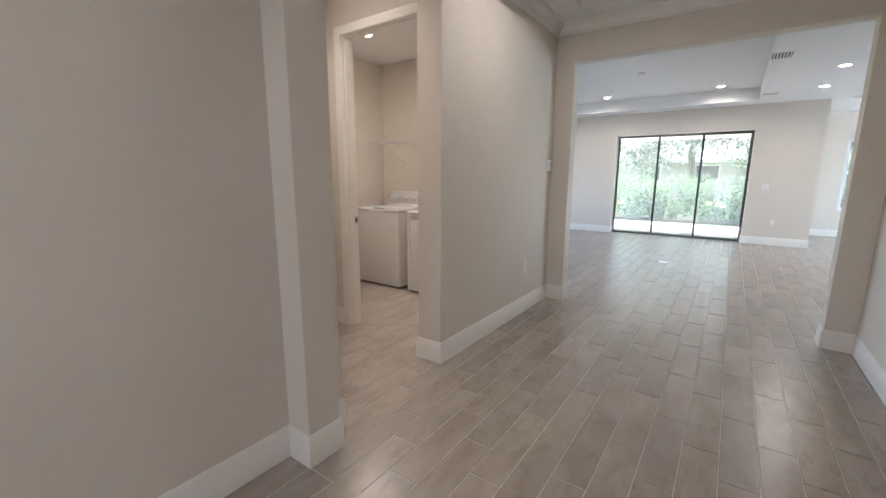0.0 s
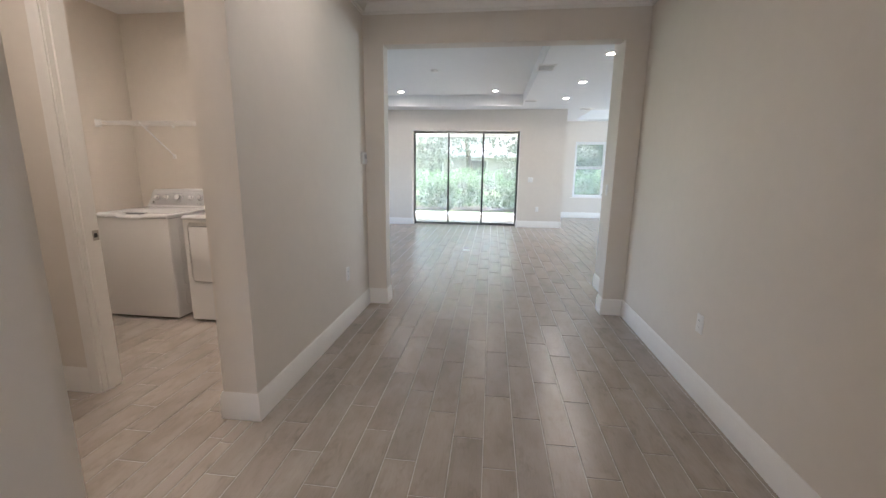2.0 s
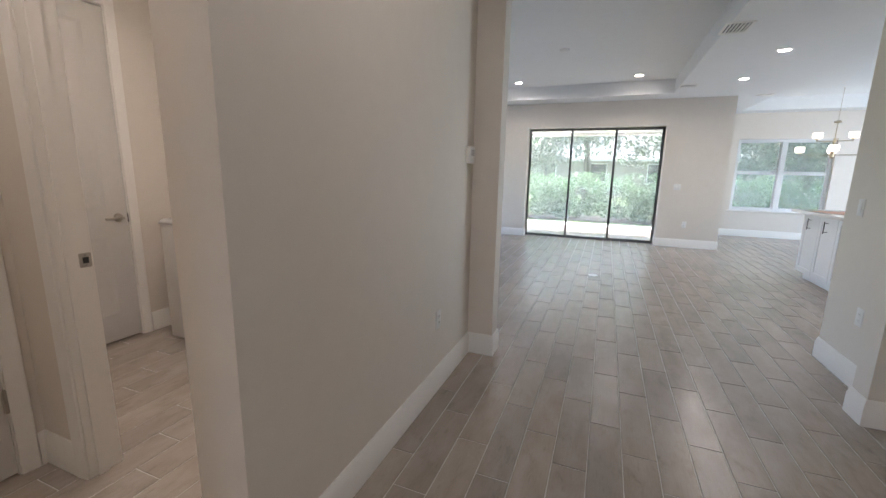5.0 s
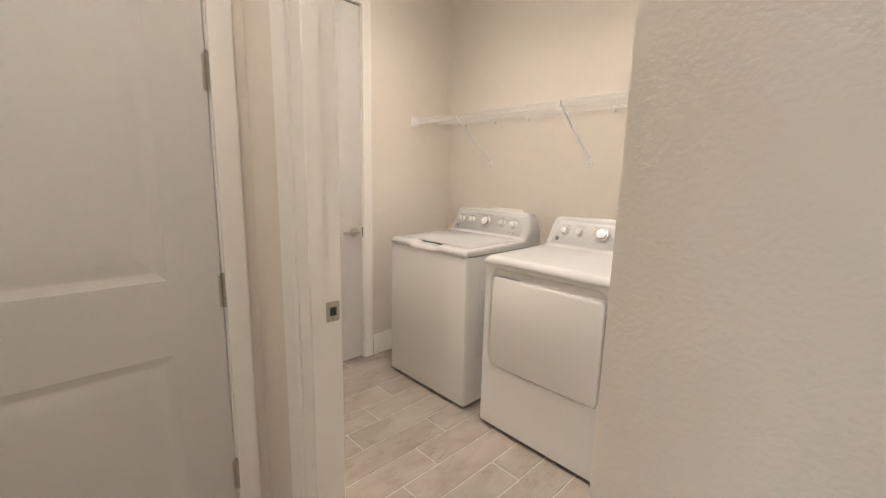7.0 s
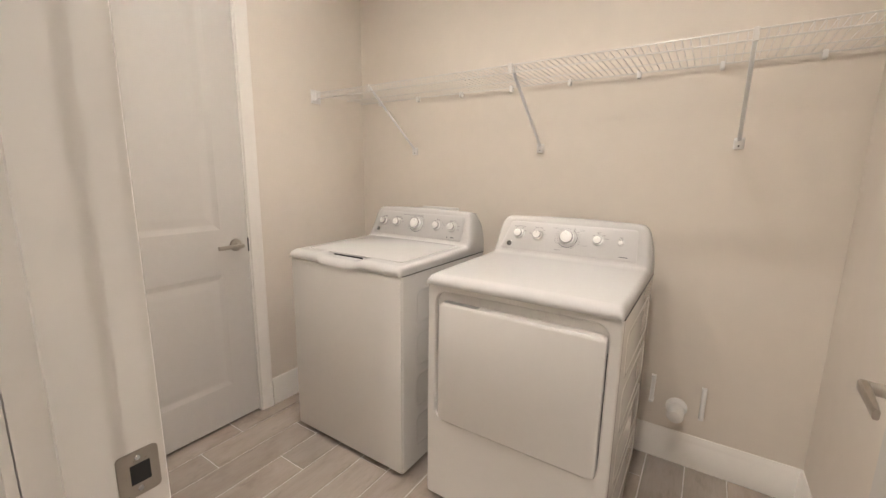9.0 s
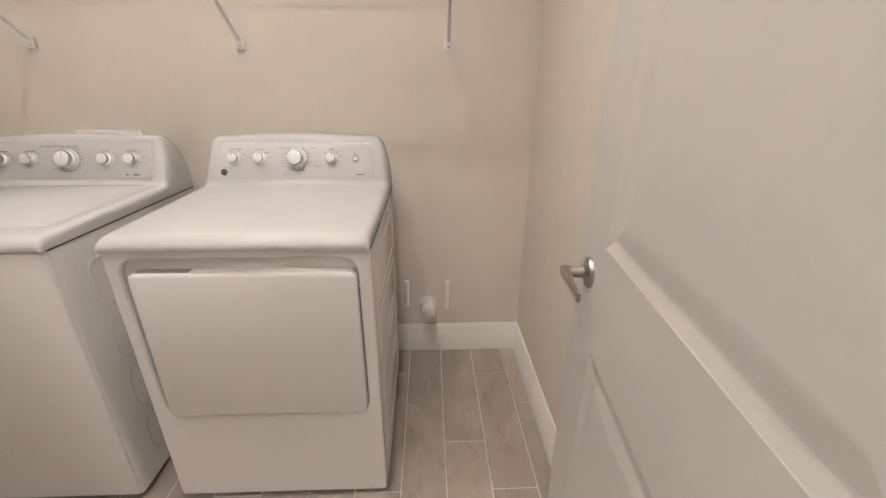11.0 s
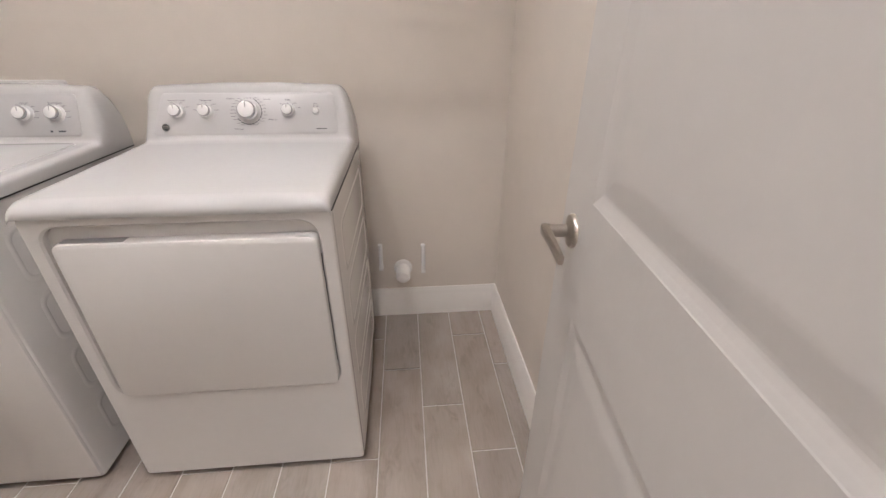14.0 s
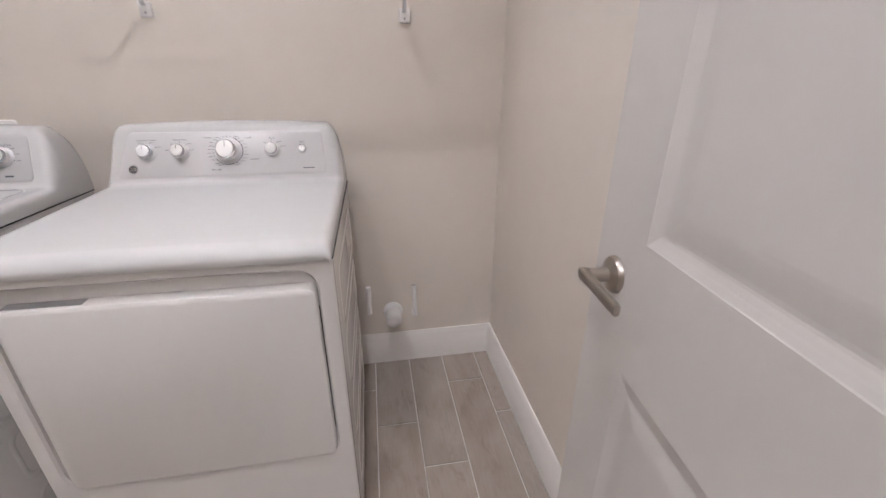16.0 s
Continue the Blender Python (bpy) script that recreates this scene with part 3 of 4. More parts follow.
for k, dy in enumerate((0.012, 0.032, 0.012)):
    x0 = 0.022 + k * 0.844
    x1 = x0 + 0.844
    pn = part("sash", frame_box(bmesh.new(), x0, x1, 0.022, 2.248, dy, dy + 0.018, 0.018 if k < 2 else 0.024), BRONZE, slider, soft=False)
    gl = part("glass_pane", box(x0 + 0.018, x1 - 0.018, dy + 0.007, dy + 0.011, 0.040, 2.230), GLASS, pn, soft=False)
    gl.visible_shadow = False
part("pull_handle", box(W - 0.046, W - 0.030, -0.018, 0.0115, 0.92, 1.18, 0.004), BRONZE, slider)
whole("trim", sweep([(-2.06, 10.29, 0.156), (-2.06, 10.29, 2.27), (0.515, 10.29, 2.27), (0.515, 10.29, 0.156)], (0, -1, 0), [(0, 0), (0, 0.004), (0.012, 0.004), (0.012, 0)]), TRIM, "white corner bead round the slider opening", "trim", "structure", soft=False)

# ---- dining window ----
window = thing("window_1", "white vinyl double window with lowered blinds in its upper half", "window", pose(2.25, 12.76, 0.6))
window["kind"] = "structure"
part("window_frame", frame_box(bmesh.new(), 0, 1.75, 0, 1.59, 0, 0.08, 0.04), VINYL, window, soft=False)
part("mullion", box(0.835, 0.915, 0.004, 0.076, 0.04, 1.55), VINYL, window, soft=False)
for x0, x1 in ((0.04, 0.835), (0.915, 1.71)):
    for z0, z1, y in ((0.04, 0.86, 0.03), (0.86, 1.55, 0.05)):
        s = part("sash", frame_box(bmesh.new(), x0, x1, z0, z1, y, y + 0.02, 0.034), VINYL, window, soft=False)
        p = part("pane", box(x0 + 0.034, x1 - 0.034, y + 0.008, y + 0.012, z0 + 0.034, z1 - 0.034), GLASS, s, soft=False)
        p.visible_shadow = False
part("window_sill", box(-0.04, 1.79, -0.10, -0.002, -0.022, 0.0, 0.004), TRIM, window)
blind = thing("window_blind", "white slatted blind lowered halfway over the dining window", "blind", pose(2.29, 12.735, 1.42))
slat = box(0, 1.67, -0.018, 0.018, -0.0008, 0.0008)
slat_me = mesh_of("slat", slat, BLIND)
for k in range(22):
    s = new("slat", slat_me)
    s.matrix_world = pose(0, 0, 0.03 + k * 0.031, 5, 0, 0)
    s.parent = blind
part("head_rail", box(0, 1.67, -0.02, 0.02, 0.705, 0.74), BLIND, blind, soft=False)
part("bottom_rail", box(0, 1.67, -0.015, 0.015, -0.005, 0.012), BLIND, blind, soft=False)

entry = thing("window_2", "clear glazed panel of the entry", "window", pose(-0.45, -3.09, 0.1))
entry["kind"] = "structure"
part("window_frame", frame_box(bmesh.new(), 0, 0.7, 0, 2.2, 0, 0.06, 0.05), TRIM, entry, soft=False)
ep = part("pane", box(0.05, 0.65, 0.028, 0.032, 0.05, 2.15), GLASS, entry, soft=False)
ep.visible_shadow = False

# ---- outside ----
whole("ground", box(-120, 120, 13.75, 200, -0.12, -0.05), LAWN, "sunlit mown lawn behind the house", "lawn", "structure", soft=False)
whole("ground", box(-120, 120, -60, -3.12, -0.12, -0.05), CONCRETE, "pale driveway before the entry", "ground", "structure", soft=False)
whole("patio_slab", box(-6, 6.9, 10.59, 13.75, -0.14, -0.03), CONCRETE, "pale concrete patio slab outside the slider", "patio", "structure", soft=False)
whole("patio_ceiling", box(-6, 1.41, 10.59, 13.1, 2.42, 2.5), CEIL, "white ceiling of the covered patio", "ceiling", "structure", soft=False)
# added overhang, out of view, that blocks sun from the nook floor
whole("nook_sun_block", box(1.41, 6.9, 12.87, 14.5, 2.5, 2.6), CEIL, "unseen white slab added to keep the sun off the dining window", "eave", "structure", soft=False)
whole("patio_beam", box(-6, 1.41, 13.1, 13.35, 2.36, 2.75), CEIL, "white fascia beam of the covered patio", "beam", "structure", soft=False)

# ---- washer and dryer ----
def ease(t):
    t = min(1, max(0, t))
    return t * t * (3 - 2 * t)


def curve_at(points, y):
    for (a, p), (b, q) in zip(points, points[1:]):
        if y <= b:
            return p + (q - p) * max(0, (y - a) / (b - a))
    return points[-1][1]


TOP_LINE = [(-0.014, 0.926), (-0.0125, 0.934), (-0.008, 0.942), (0.0, 0.948), (0.012, 0.9525), (0.03, 0.954), (0.3, 0.958), (0.52, 0.962)]
CONSOLE_LINE = [(0.52, 0.0), (0.535, 0.004), (0.545, 0.014), (0.600, 0.145), (0.607, 0.155), (0.618, 0.161), (0.635, 0.163), (0.67, 0.157), (0.695, 0.13), (0.70, 0.115)]


def appliance_top(width, scoop=None):
    """The enamelled top with its rounded nose, flared sides and raised rear console; a height field with a skirt."""
    ys = sorted({-0.014, -0.0125, -0.008, 0.0, 0.004, 0.012, 0.025, 0.05, 0.06, 0.08, 0.12, 0.2, 0.3, 0.4, 0.48, 0.52, 0.528, 0.535, 0.54, 0.545, 0.56, 0.58, 0.600, 0.6035, 0.607, 0.612, 0.618, 0.635, 0.65, 0.67, 0.685, 0.695, 0.70})
    side = [0, 0.002, 0.005, 0.01, 0.016, 0.022, 0.028, 0.034, 0.040, 0.046, 0.052, 0.058, 0.066, 0.075, 0.085, 0.1]
    mid = [0.1 + (width - 0.2) * k / 20 for k in range(1, 20)]
    xs = side + mid + [width - v for v in reversed(side)]
    bm = bmesh.new()
    rows = []
    for y in ys:
        row = []
        for x in xs:
            d = min(x, width - x)
            z = curve_at(TOP_LINE, y)
            r = 0.022
            if d < r:
                z -= (r - math.sqrt(max(0, r * r - (r - d) ** 2))) * 0.9
            rise = curve_at(CONSOLE_LINE, y) if y > 0.52 else 0.0
            u = min(1, max(0, d / 0.052))
            z += rise * (1 - (1 - u) ** 2.2) ** (1 / 1.9)
            # a shallow crown across the nose and the console
            z += (0.004 + 0.045 * rise) * (1 - (2 * x / width - 1) ** 2) * ease((y + 0.014) / 0.03)
            if scoop and y < 0.1:
                a, b = scoop
                k = ease((x - a) / 0.03) * ease((b - x) / 0.03) * ease((0.085 - y) / 0.03)
                z -= 0.016 * k
            row.append(bm.verts.new((x, y, z)))
        rows.append(row)
    for a, b in zip(rows, rows[1:]):
        for k in range(len(xs) - 1):
            bm.faces.new((a[k], a[k + 1], b[k + 1], b[k]))
    rim = rows[0] + [r[-1] for r in rows[1:-1]] + rows[-1][::-1] + [r[0] for r in rows[-2:0:-1]]
    low = [bm.verts.new((v.co.x, max(v.co.y, -0.011), 0.9168)) for v in rim]
    for k in range(len(rim)):
        j = (k + 1) % len(rim)
        bm.faces.new((rim[k], rim[j], low[j], low[k]))
    bm.faces.new(low)
    return bm


# the plane of the console's face: origin at its lower edge, x across, y up the slope, z outwards
FACE_TILT = math.atan2(0.131, 0.055)


def face_pose(x, up, out=0.0):
    d = Vector((0, math.cos(FACE_TILT), math.sin(FACE_TILT)))
    n = Vector((0, -math.sin(FACE_TILT), math.cos(FACE_TILT)))
    p = Vector((x, 0.545, 0.976)) + d * up + n * (out + 0.004)
    return Matrix.Translation(p) @ Matrix.Rotation(FACE_TILT, 4, "X")


def console_panel(parent, width, material):
    x0, x1 = 0.036, width - 0.052
    bm = bmesh.new()
    low, high = 0.004, 0.141
    outlines = []
    for out, inset in ((-0.012, 0), (0.0, 0), (0.0015, 0.002)):
        pts = []
        for a, b in rounded_rect(x0 + inset, x1 - inset, low + inset, high - inset, 0.014):
            lean = (b - low) / (high - low)
            shift = 0.036 * lean if a < width / 2 else -0.010 * lean
            arch = 0.006 * (1 - ((a - (x0 + x1) / 2) / ((x1 - x0) / 2)) ** 2) * lean
            pts.append(face_pose(a + shift, b + arch, out - 0.001) @ Vector((0, 0, 0)))
        outlines.append([tuple(p) for p in pts])
    return part("control_panel", add_loft(bm, outlines), material, parent, "silver control panel with printed dials")


def knob(parent, x, up, r, tall, label="white control knob with a chrome ring"):
    m = face_pose(x, up, 0.0)
    k = part("knob", lathe([(r * 1.02, 0), (r * 1.0, tall * 0.30), (r * 0.97, tall * 0.60), (r * 0.95, tall * 0.66), (r * 0.93, tall * 0.70), (0.0005, tall * 0.70)], m, 32), PLASTIC, parent, label)
    part("chrome_ring", lathe([(r * 0.98, tall * 0.62), (r * 1.0, tall * 0.68), (r * 0.98, tall * 0.86), (r * 0.90, tall * 0.95), (r * 0.86, tall * 0.96), (r * 0.86, tall * 0.80)], m, 32), CHROME, k, "chrome ring")
    part("cap", lathe([(r * 0.86, tall * 0.80), (r * 0.86, tall * 0.97), (r * 0.80, tall), (0.0005, tall + 0.001)], m, 32), PLASTIC, k)
    part("skirt", lathe([(r * 1.34, 0), (r * 1.33, 0.0022), (r * 1.22, 0.0034), (r * 1.04, 0.006), (r * 1.0, 0.006), (r * 1.0, 0.0)], m, 32), SILVER, k, "pale silver skirt")
    g = box(-0.0011, 0.0011, r * 0.2, r * 0.80, tall, tall + 0.0016)
    bmesh.ops.transform(g, matrix=m, verts=g.verts)
    part("pointer", g, CHROME, k, soft=False)
    return k


def dial_marks(parent, x, up, r, count, a0, a1, thick=0.0017):
    """Short printed strokes and tiny word bars round a knob."""
    bm = bmesh.new()
    rng = random.Random(int(x * 1000))
    for k in range(count):
        t = radians(a0 + (a1 - a0) * k / max(1, count - 1))
        c, s = math.cos(t), math.sin(t)
        m = face_pose(x + r * c, up + r * s, 0.0014) @ Matrix.Rotation(t, 4, "Z")
        add_box(bm, -0.002, 0.002, -thick / 2, thick / 2, 0, 0.0003, 0, m)
    part("dial_marks", bm, PRINT, parent, soft=False)["kind"] = "stuff"
    bm = bmesh.new()
    for k in range(count):
        t = radians(a0 + (a1 - a0) * k / max(1, count - 1))
        w = rng.uniform(0.006, 0.013)
        c, s = math.cos(t), math.sin(t)
        if abs(c) < 0.3:
            continue
        cx = x + (r + 0.005) * c + (w / 2 if c > 0 else -w / 2)
        m = face_pose(cx, up + (r + 0.004) * s, 0.0014)
        add_box(bm, -w / 2, w / 2, -0.0006, 0.0006, 0, 0.0003, 0, m)
    part("print_bars", bm, PRINT, parent, soft=False)["kind"] = "stuff"


def word(parent, text, x, up, size=0.0075):
    lettering(text, size, face_pose(x, up, 0.0018), parent)


def dial_arc(parent, x, up, r, a0, a1, count=13):
    """Thick printed dashes that follow the rim of a dial."""
    bm = bmesh.new()
    for k in range(count):
        t = radians(a0 + (a1 - a0) * (k + 0.5) / count)
        m = face_pose(x + r * math.cos(t), up + r * math.sin(t), 0.0014) @ Matrix.Rotation(t, 4, "Z")
        add_box(bm, -0.0014, 0.0014, -r * 0.10, r * 0.10, 0, 0.0003, 0, m)
    part("dial_arc", bm, PRINT, parent, soft=False)["kind"] = "stuff"


def bars(parent, rows):
    bm = bmesh.new()
    for x, up, w, h in rows:
        add_box(bm, -w / 2, w / 2, -h / 2, h / 2, 0, 0.0003, 0, face_pose(x, up, 0.0014))
    part("print_bars", bm, PRINT, parent, soft=False)["kind"] = "stuff"


def badge(parent, x, up, r, material=RUBBER):
    m = face_pose(x, up, 0.0)
    b = part("badge", lathe([(r, 0), (r, 0.002), (r * 0.85, 0.003), (r * 0.85, 0.0)], m, 20), CHROME, parent, "round chrome badge")
    part("badge_face", lathe([(r * 0.8, 0.0), (r * 0.8, 0.0026), (0.0005, 0.0026)], m, 20), material, b)
    bm = bmesh.new()
    add_lathe(bm, [(r * 0.42, 0.0026), (r * 0.42, 0.0034), (r * 0.24, 0.0034), (r * 0.24, 0.0026)], m @ Matrix.Translation((-r * 0.25, 0, 0)), 14)
    add_lathe(bm, [(r * 0.42, 0.0026), (r * 0.42, 0.0034), (r * 0.24, 0.0034), (r * 0.24, 0.0026)], m @ Matrix.Translation((r * 0.28, 0, 0)), 14)
    part("badge_mark", bm, CHROME, b)


def side_bead(bm, x, s, y0, y1, z0, z1, r=0.035, w=0.016, h=0.0022):
    """A pressed rounded-rectangle bead on a side panel at x; s is the outward sign."""
    loops = []
    for inset, out in ((0, 0), (w * 0.3, h), (w * 0.7, h), (w, 0)):
        loops.append([(x + s * out, a, b) for a, b in rounded_rect(y0 + inset, y1 - inset, z0 + inset, z1 - inset, r - inset * 0.5)])
    add_loft(bm, loops, cap=False)


def cabinet_body(parent, width, front_hole=None):
    body = bmesh.new()
    depth = 0.70
    y0 = 0.021 if front_hole else 0.0
    pts = rounded_rect(0, width, y0, depth, 0.012, 3)
    add_loft(body, [[(a, b, 0.022) for a, b in pts], [(a, b, 0.914) for a, b in pts]])
    b = part("body", body, ENAMEL_MATT_LIFTED, parent, "white painted steel cabinet")
    for s, x in ((-1, 0.0), (1, width)):
        for k in range(4):
            bm = bmesh.new()
            z0 = 0.10 + k * 0.195
            side_bead(bm, x, s, 0.09, 0.62, z0, z0 + 0.16)
            part("side_pressing", bm, ENAMEL_MATT_LIFTED, b)
    part("seam", box(-0.002, width + 0.002, 0.004, depth - 0.004, 0.9135, 0.9170), DARK, parent, soft=False)
    for fx in (0.05, width - 0.05):
        for fy in (0.06, 0.64):
            part("foot", lathe([(0.018, 0), (0.018, 0.012), (0.010, 0.014), (0.010, 0.03)], Matrix.Translation((fx, fy, 0)), 12), RUBBER, parent, "dark levelling foot")
    return b


def dryer(m):
    t = thing("clothes_dryer", "white front-load electric dryer with dials beside the washer", "dryer", m)
    W = 0.690
    cabinet_body(t, W, True)
    part("top", appliance_top(W), ENAMEL_DIMMED, t, "glossy white enamel top with raised console")
    # front panel with a rounded recess
    rings = []
    for y, (x0, x1, z0, z1, r) in ((0.024, (0.036, W - 0.037, 0.3715, 0.892, 0.045)), (0.005, (0.036, W - 0.037, 0.3715, 0.892, 0.045)), (0.0, (0.031, W - 0.032, 0.367, 0.897, 0.05)), (0.0, (0.004, W - 0.004, 0.026, 0.9135, 0.01)), (0.004, (0.0, W, 0.022, 0.9138, 0.012)), (0.024, (0.0, W, 0.022, 0.9138, 0.012))):
        rings.append([(a, y, b) for a, b in rounded_rect(x0, x1, z0, z1, r, 6)])
    fp = part("front_panel", add_loft(bmesh.new(), rings, cap=False), ENAMEL_MATT_LIFTED, t, soft=True)
    d = part("door", slab_xz(0.055, W - 0.0395, 0.374, 0.856, -0.012, 0.0205, 0.022, 0.009), ENAMEL_MATT_LIFTED, t, "large white dryer door")
    part("door_gap", box(W - 0.0394, W - 0.0372, 0.006, 0.014, 0.45, 0.80), DARK, d, soft=False)
    # no real notch: a grey block stands for its shade
    part("handle_notch_shade", box(0.075, 0.215, -0.005, 0.020, 0.849, 0.8572, 0.003), NOTCH_SHADE, d, "grey block painted as the shade in the finger pull")
    p = console_panel(t, W, SILVER)
    for x, r, h in ((0.120, 0.0195, 0.028), (0.212, 0.0195, 0.028), (0.348, 0.0295, 0.032), (0.478, 0.0185, 0.028)):
        knob(t, x, 0.080, r, h)
    knob(t, 0.568, 0.080, 0.0105, 0.008, "small silver start button")
    for x, text in ((0.120, "Extended Tumble"), (0.212, "Temperature"), (0.478, "Signal"), (0.568, "Start")):
        word(p, text, x, 0.114 if x < 0.5 else 0.100)
    word(p, "Cottons", 0.292, 0.119), word(p, "Casuals", 0.408, 0.117), word(p, "Delicates", 0.425, 0.050), word(p, "Time Dry", 0.312, 0.020)
    dial_marks(p, 0.348, 0.080, 0.0435, 26, -125, 215)
    dial_arc(p, 0.348, 0.080, 0.0425, -145, 62)
    dial_marks(p, 0.120, 0.080, 0.027, 3, 30, 110)
    dial_marks(p, 0.212, 0.080, 0.027, 5, 10, 170)
    dial_marks(p, 0.478, 0.080, 0.026, 4, 20, 130)
    bars(p, [(0.585, 0.020, 0.034, 0.003), (0.568, 0.094, 0.016, 0.002)])
    badge(t, 0.080, 0.030, 0.013)
    return t


def washer(m):
    t = thing("washing_machine", "white top-load washing machine with dials beside the dryer", "washer", m)
    W = 0.695
    b = cabinet_body(t, W)
    part("front_panel", slab_xz(0.003, W - 0.003, 0.024, 0.912, -0.006, 0.004, 0.014, 0.006), ENAMEL_MATT_LIFTED, t)
    part("top", appliance_top(W, (0.20, 0.46)), ENAMEL_DIMMED, t, "glossy white enamel top with raised console")
    # the lid: a slightly crowned plate set in the top, with a dark groove round it
    x0, x1, y0, y1 = 0.052, W - 0.052, 0.062, 0.515
    gp = rounded_rect(x0 - 0.003, x1 + 0.003, y0 - 0.003, y1 + 0.003, 0.03)
    lz = lambda a, c: curve_at(TOP_LINE, c) + 0.004 * (1 - (2 * a / W - 1) ** 2)
    bm = bmesh.new()
    add_loft(bm, [[(a, c, lz(a, c) - 0.004) for a, c in gp], [(a, c, lz(a, c) + 0.0006) for a, c in gp]])
    part("lid_gap", bm, SILVER_DARK, t)
    lp = rounded_rect(x0, x1, y0, y1, 0.028)
    bm = bmesh.new()
    add_loft(bm, [[(a, c, lz(a, c) - 0.003) for a, c in lp], [(a, c, lz(a, c) + 0.002) for a, c in lp], [(a + (0.004 if a < W / 2 else -0.004), c + (0.004 if c < 0.3 else -0.004), lz(a, c) + 0.0035) for a, c in lp]])
    lid = part("lid", bm, ENAMEL_DIMMED, t, "white enamel lid")
    # the slot's shade is a near-black block, not a cut
    part("grip_slot_shade", box(0.240, 0.420, 0.0600, 0.0640, 0.930, 0.9505), DARK, lid, "dark block for the shade in the lid's grip slot")
    p = console_panel(t, W, SILVER_DARK)
    for x, r, h in ((0.106, 0.0195, 0.028), (0.203, 0.0195, 0.028), (0.339, 0.0300, 0.032), (0.477, 0.0210, 0.028), (0.572, 0.0210, 0.028)):
        knob(t, x, 0.076, r, h)
    word(p, "Options", 0.477, 0.108), word(p, "Stain PreTreat", 0.572, 0.108)
    bars(p, [(0.106, 0.108, 0.028, 0.003), (0.203, 0.108, 0.036, 0.003), (0.585, 0.020, 0.022, 0.005), (0.553, 0.020, 0.008, 0.006)])
    bars(p, [(0.245 + 0.024 * k, 0.126, 0.015, 0.0025) for k in range(6)])
    dial_marks(p, 0.339, 0.076, 0.0440, 22, -130, 220)
    dial_arc(p, 0.339, 0.076, 0.0430, -145, 62)
    for x in (0.106, 0.203, 0.477, 0.572):
        dial_marks(p, x, 0.076, 0.029, 6, -20, 150)
    badge(t, 0.074, 0.028, 0.012)
    return t


dryer(pose(-2.714, 3.486, 0))
washer(pose(-3.545, 3.494, 0))

# ---- wire shelf ----
SHELF_Z, SHELF_F, SHELF_B, SX0, SX1 = 1.768, 3.905, 4.298, -3.835, -1.421
shelf = thing("wire_shelf", "white vinyl-coated wire shelf with angled braces", "shelf", pose(0, 0, 0))
for y, z, r in ((SHELF_F, SHELF_Z, 0.0031), (SHELF_F, SHELF_Z - 0.030, 0.0031), (SHELF_F + 0.10, SHELF_Z - 0.004, 0.0026), (SHELF_F + 0.26, SHELF_Z - 0.004, 0.0026), (SHELF_B - 0.006, SHELF_Z - 0.004, 0.0034)):
    part("long_wire", rod((SX0, y, z), (SX1, y, z), r, 8), WIRE, shelf)
wbm = bmesh.new()
add_rod(wbm, (0, SHELF_F + 0.001, -0.030), (0, SHELF_F - 0.0015, 0.001), 0.0014, 5)
add_rod(wbm, (0, SHELF_F - 0.0015, 0.001), (0, SHELF_B, 0.0005), 0.0014, 5)
wire_me = mesh_of("cross_wire", wbm, WIRE)
count = int((SX1 - SX0) / 0.0254)
for k in range(count):
    w = new("cross_wire", wire_me)
    w.location = (SX0 + 0.012 + k * 0.0254, 0, SHELF_Z)
    w.parent = shelf
for x, cx in ((-3.40, -3.40), (-2.604, -2.604), (-1.797, -1.787)):
    br = bmesh.new()
    a, b = Vector((x, SHELF_F - 0.004, SHELF_Z + 0.004)), Vector((cx, 4.300, 1.468))
    d = (b - a).normalized()
    q = d.to_track_quat("Z", "X").to_matrix().to_4x4()
    add_box(br, -0.003, 0.003, -0.007, 0.007, 0, (b - a).length, 0.002, Matrix.Translation(a) @ q)
    ob = part("brace", br, BLIND, shelf, "angled white steel brace")
    part("brace_foot", slab_xz(cx - 0.018, cx + 0.018, 1.436, 1.480, 4.298, 4.3099, 0.004, 0.003), PLASTIC, ob, "white screwed foot of the brace")
    part("screw", lathe([(0.004, 0), (0.003, 0.002)], Matrix.Translation((cx, 4.298, 1.448)) @ Matrix.Rotation(radians(90), 4, "X"), 10), CHROME, ob)
    part("hook", box(x - 0.008, x + 0.008, SHELF_F - 0.008, SHELF_F + 0.006, SHELF_Z - 0.034, SHELF_Z + 0.006, 0.002), WIRE, ob)
for k in range(8):
    x = SX0 + 0.16 + k * 0.30
    part("wall_clip", slab_xz(x - 0.008, x + 0.008, SHELF_Z - 0.024, SHELF_Z + 0.006, 4.288, 4.3098, 0.004, 0.003), PLASTIC, shelf, "white wall clip")
for s, x in ((1, -3.8398), (-1, -1.4162)):
    xa, xb = sorted((x, x + s * 0.010))
    eb = part("end_bracket", box(xa, xb, SHELF_F - 0.014, SHELF_F + 0.052, SHELF_Z - 0.052, SHELF_Z + 0.022, 0.003), PLASTIC, shelf, "white end bracket screwed to the wall")
    xa, xb = sorted((x + s * 0.006, x + s * 0.042))
    part("socket", box(xa, xb, SHELF_F - 0.010, SHELF_F + 0.012, SHELF_Z - 0.040, SHELF_Z + 0.010, 0.003), PLASTIC, eb)

# ---- small wall things in the laundry ----
vent = thing("dryer_vent_stub", "white capped round plumbing stub on the laundry wall", "pipe", pose(-1.881, 4.3098, 0.275))
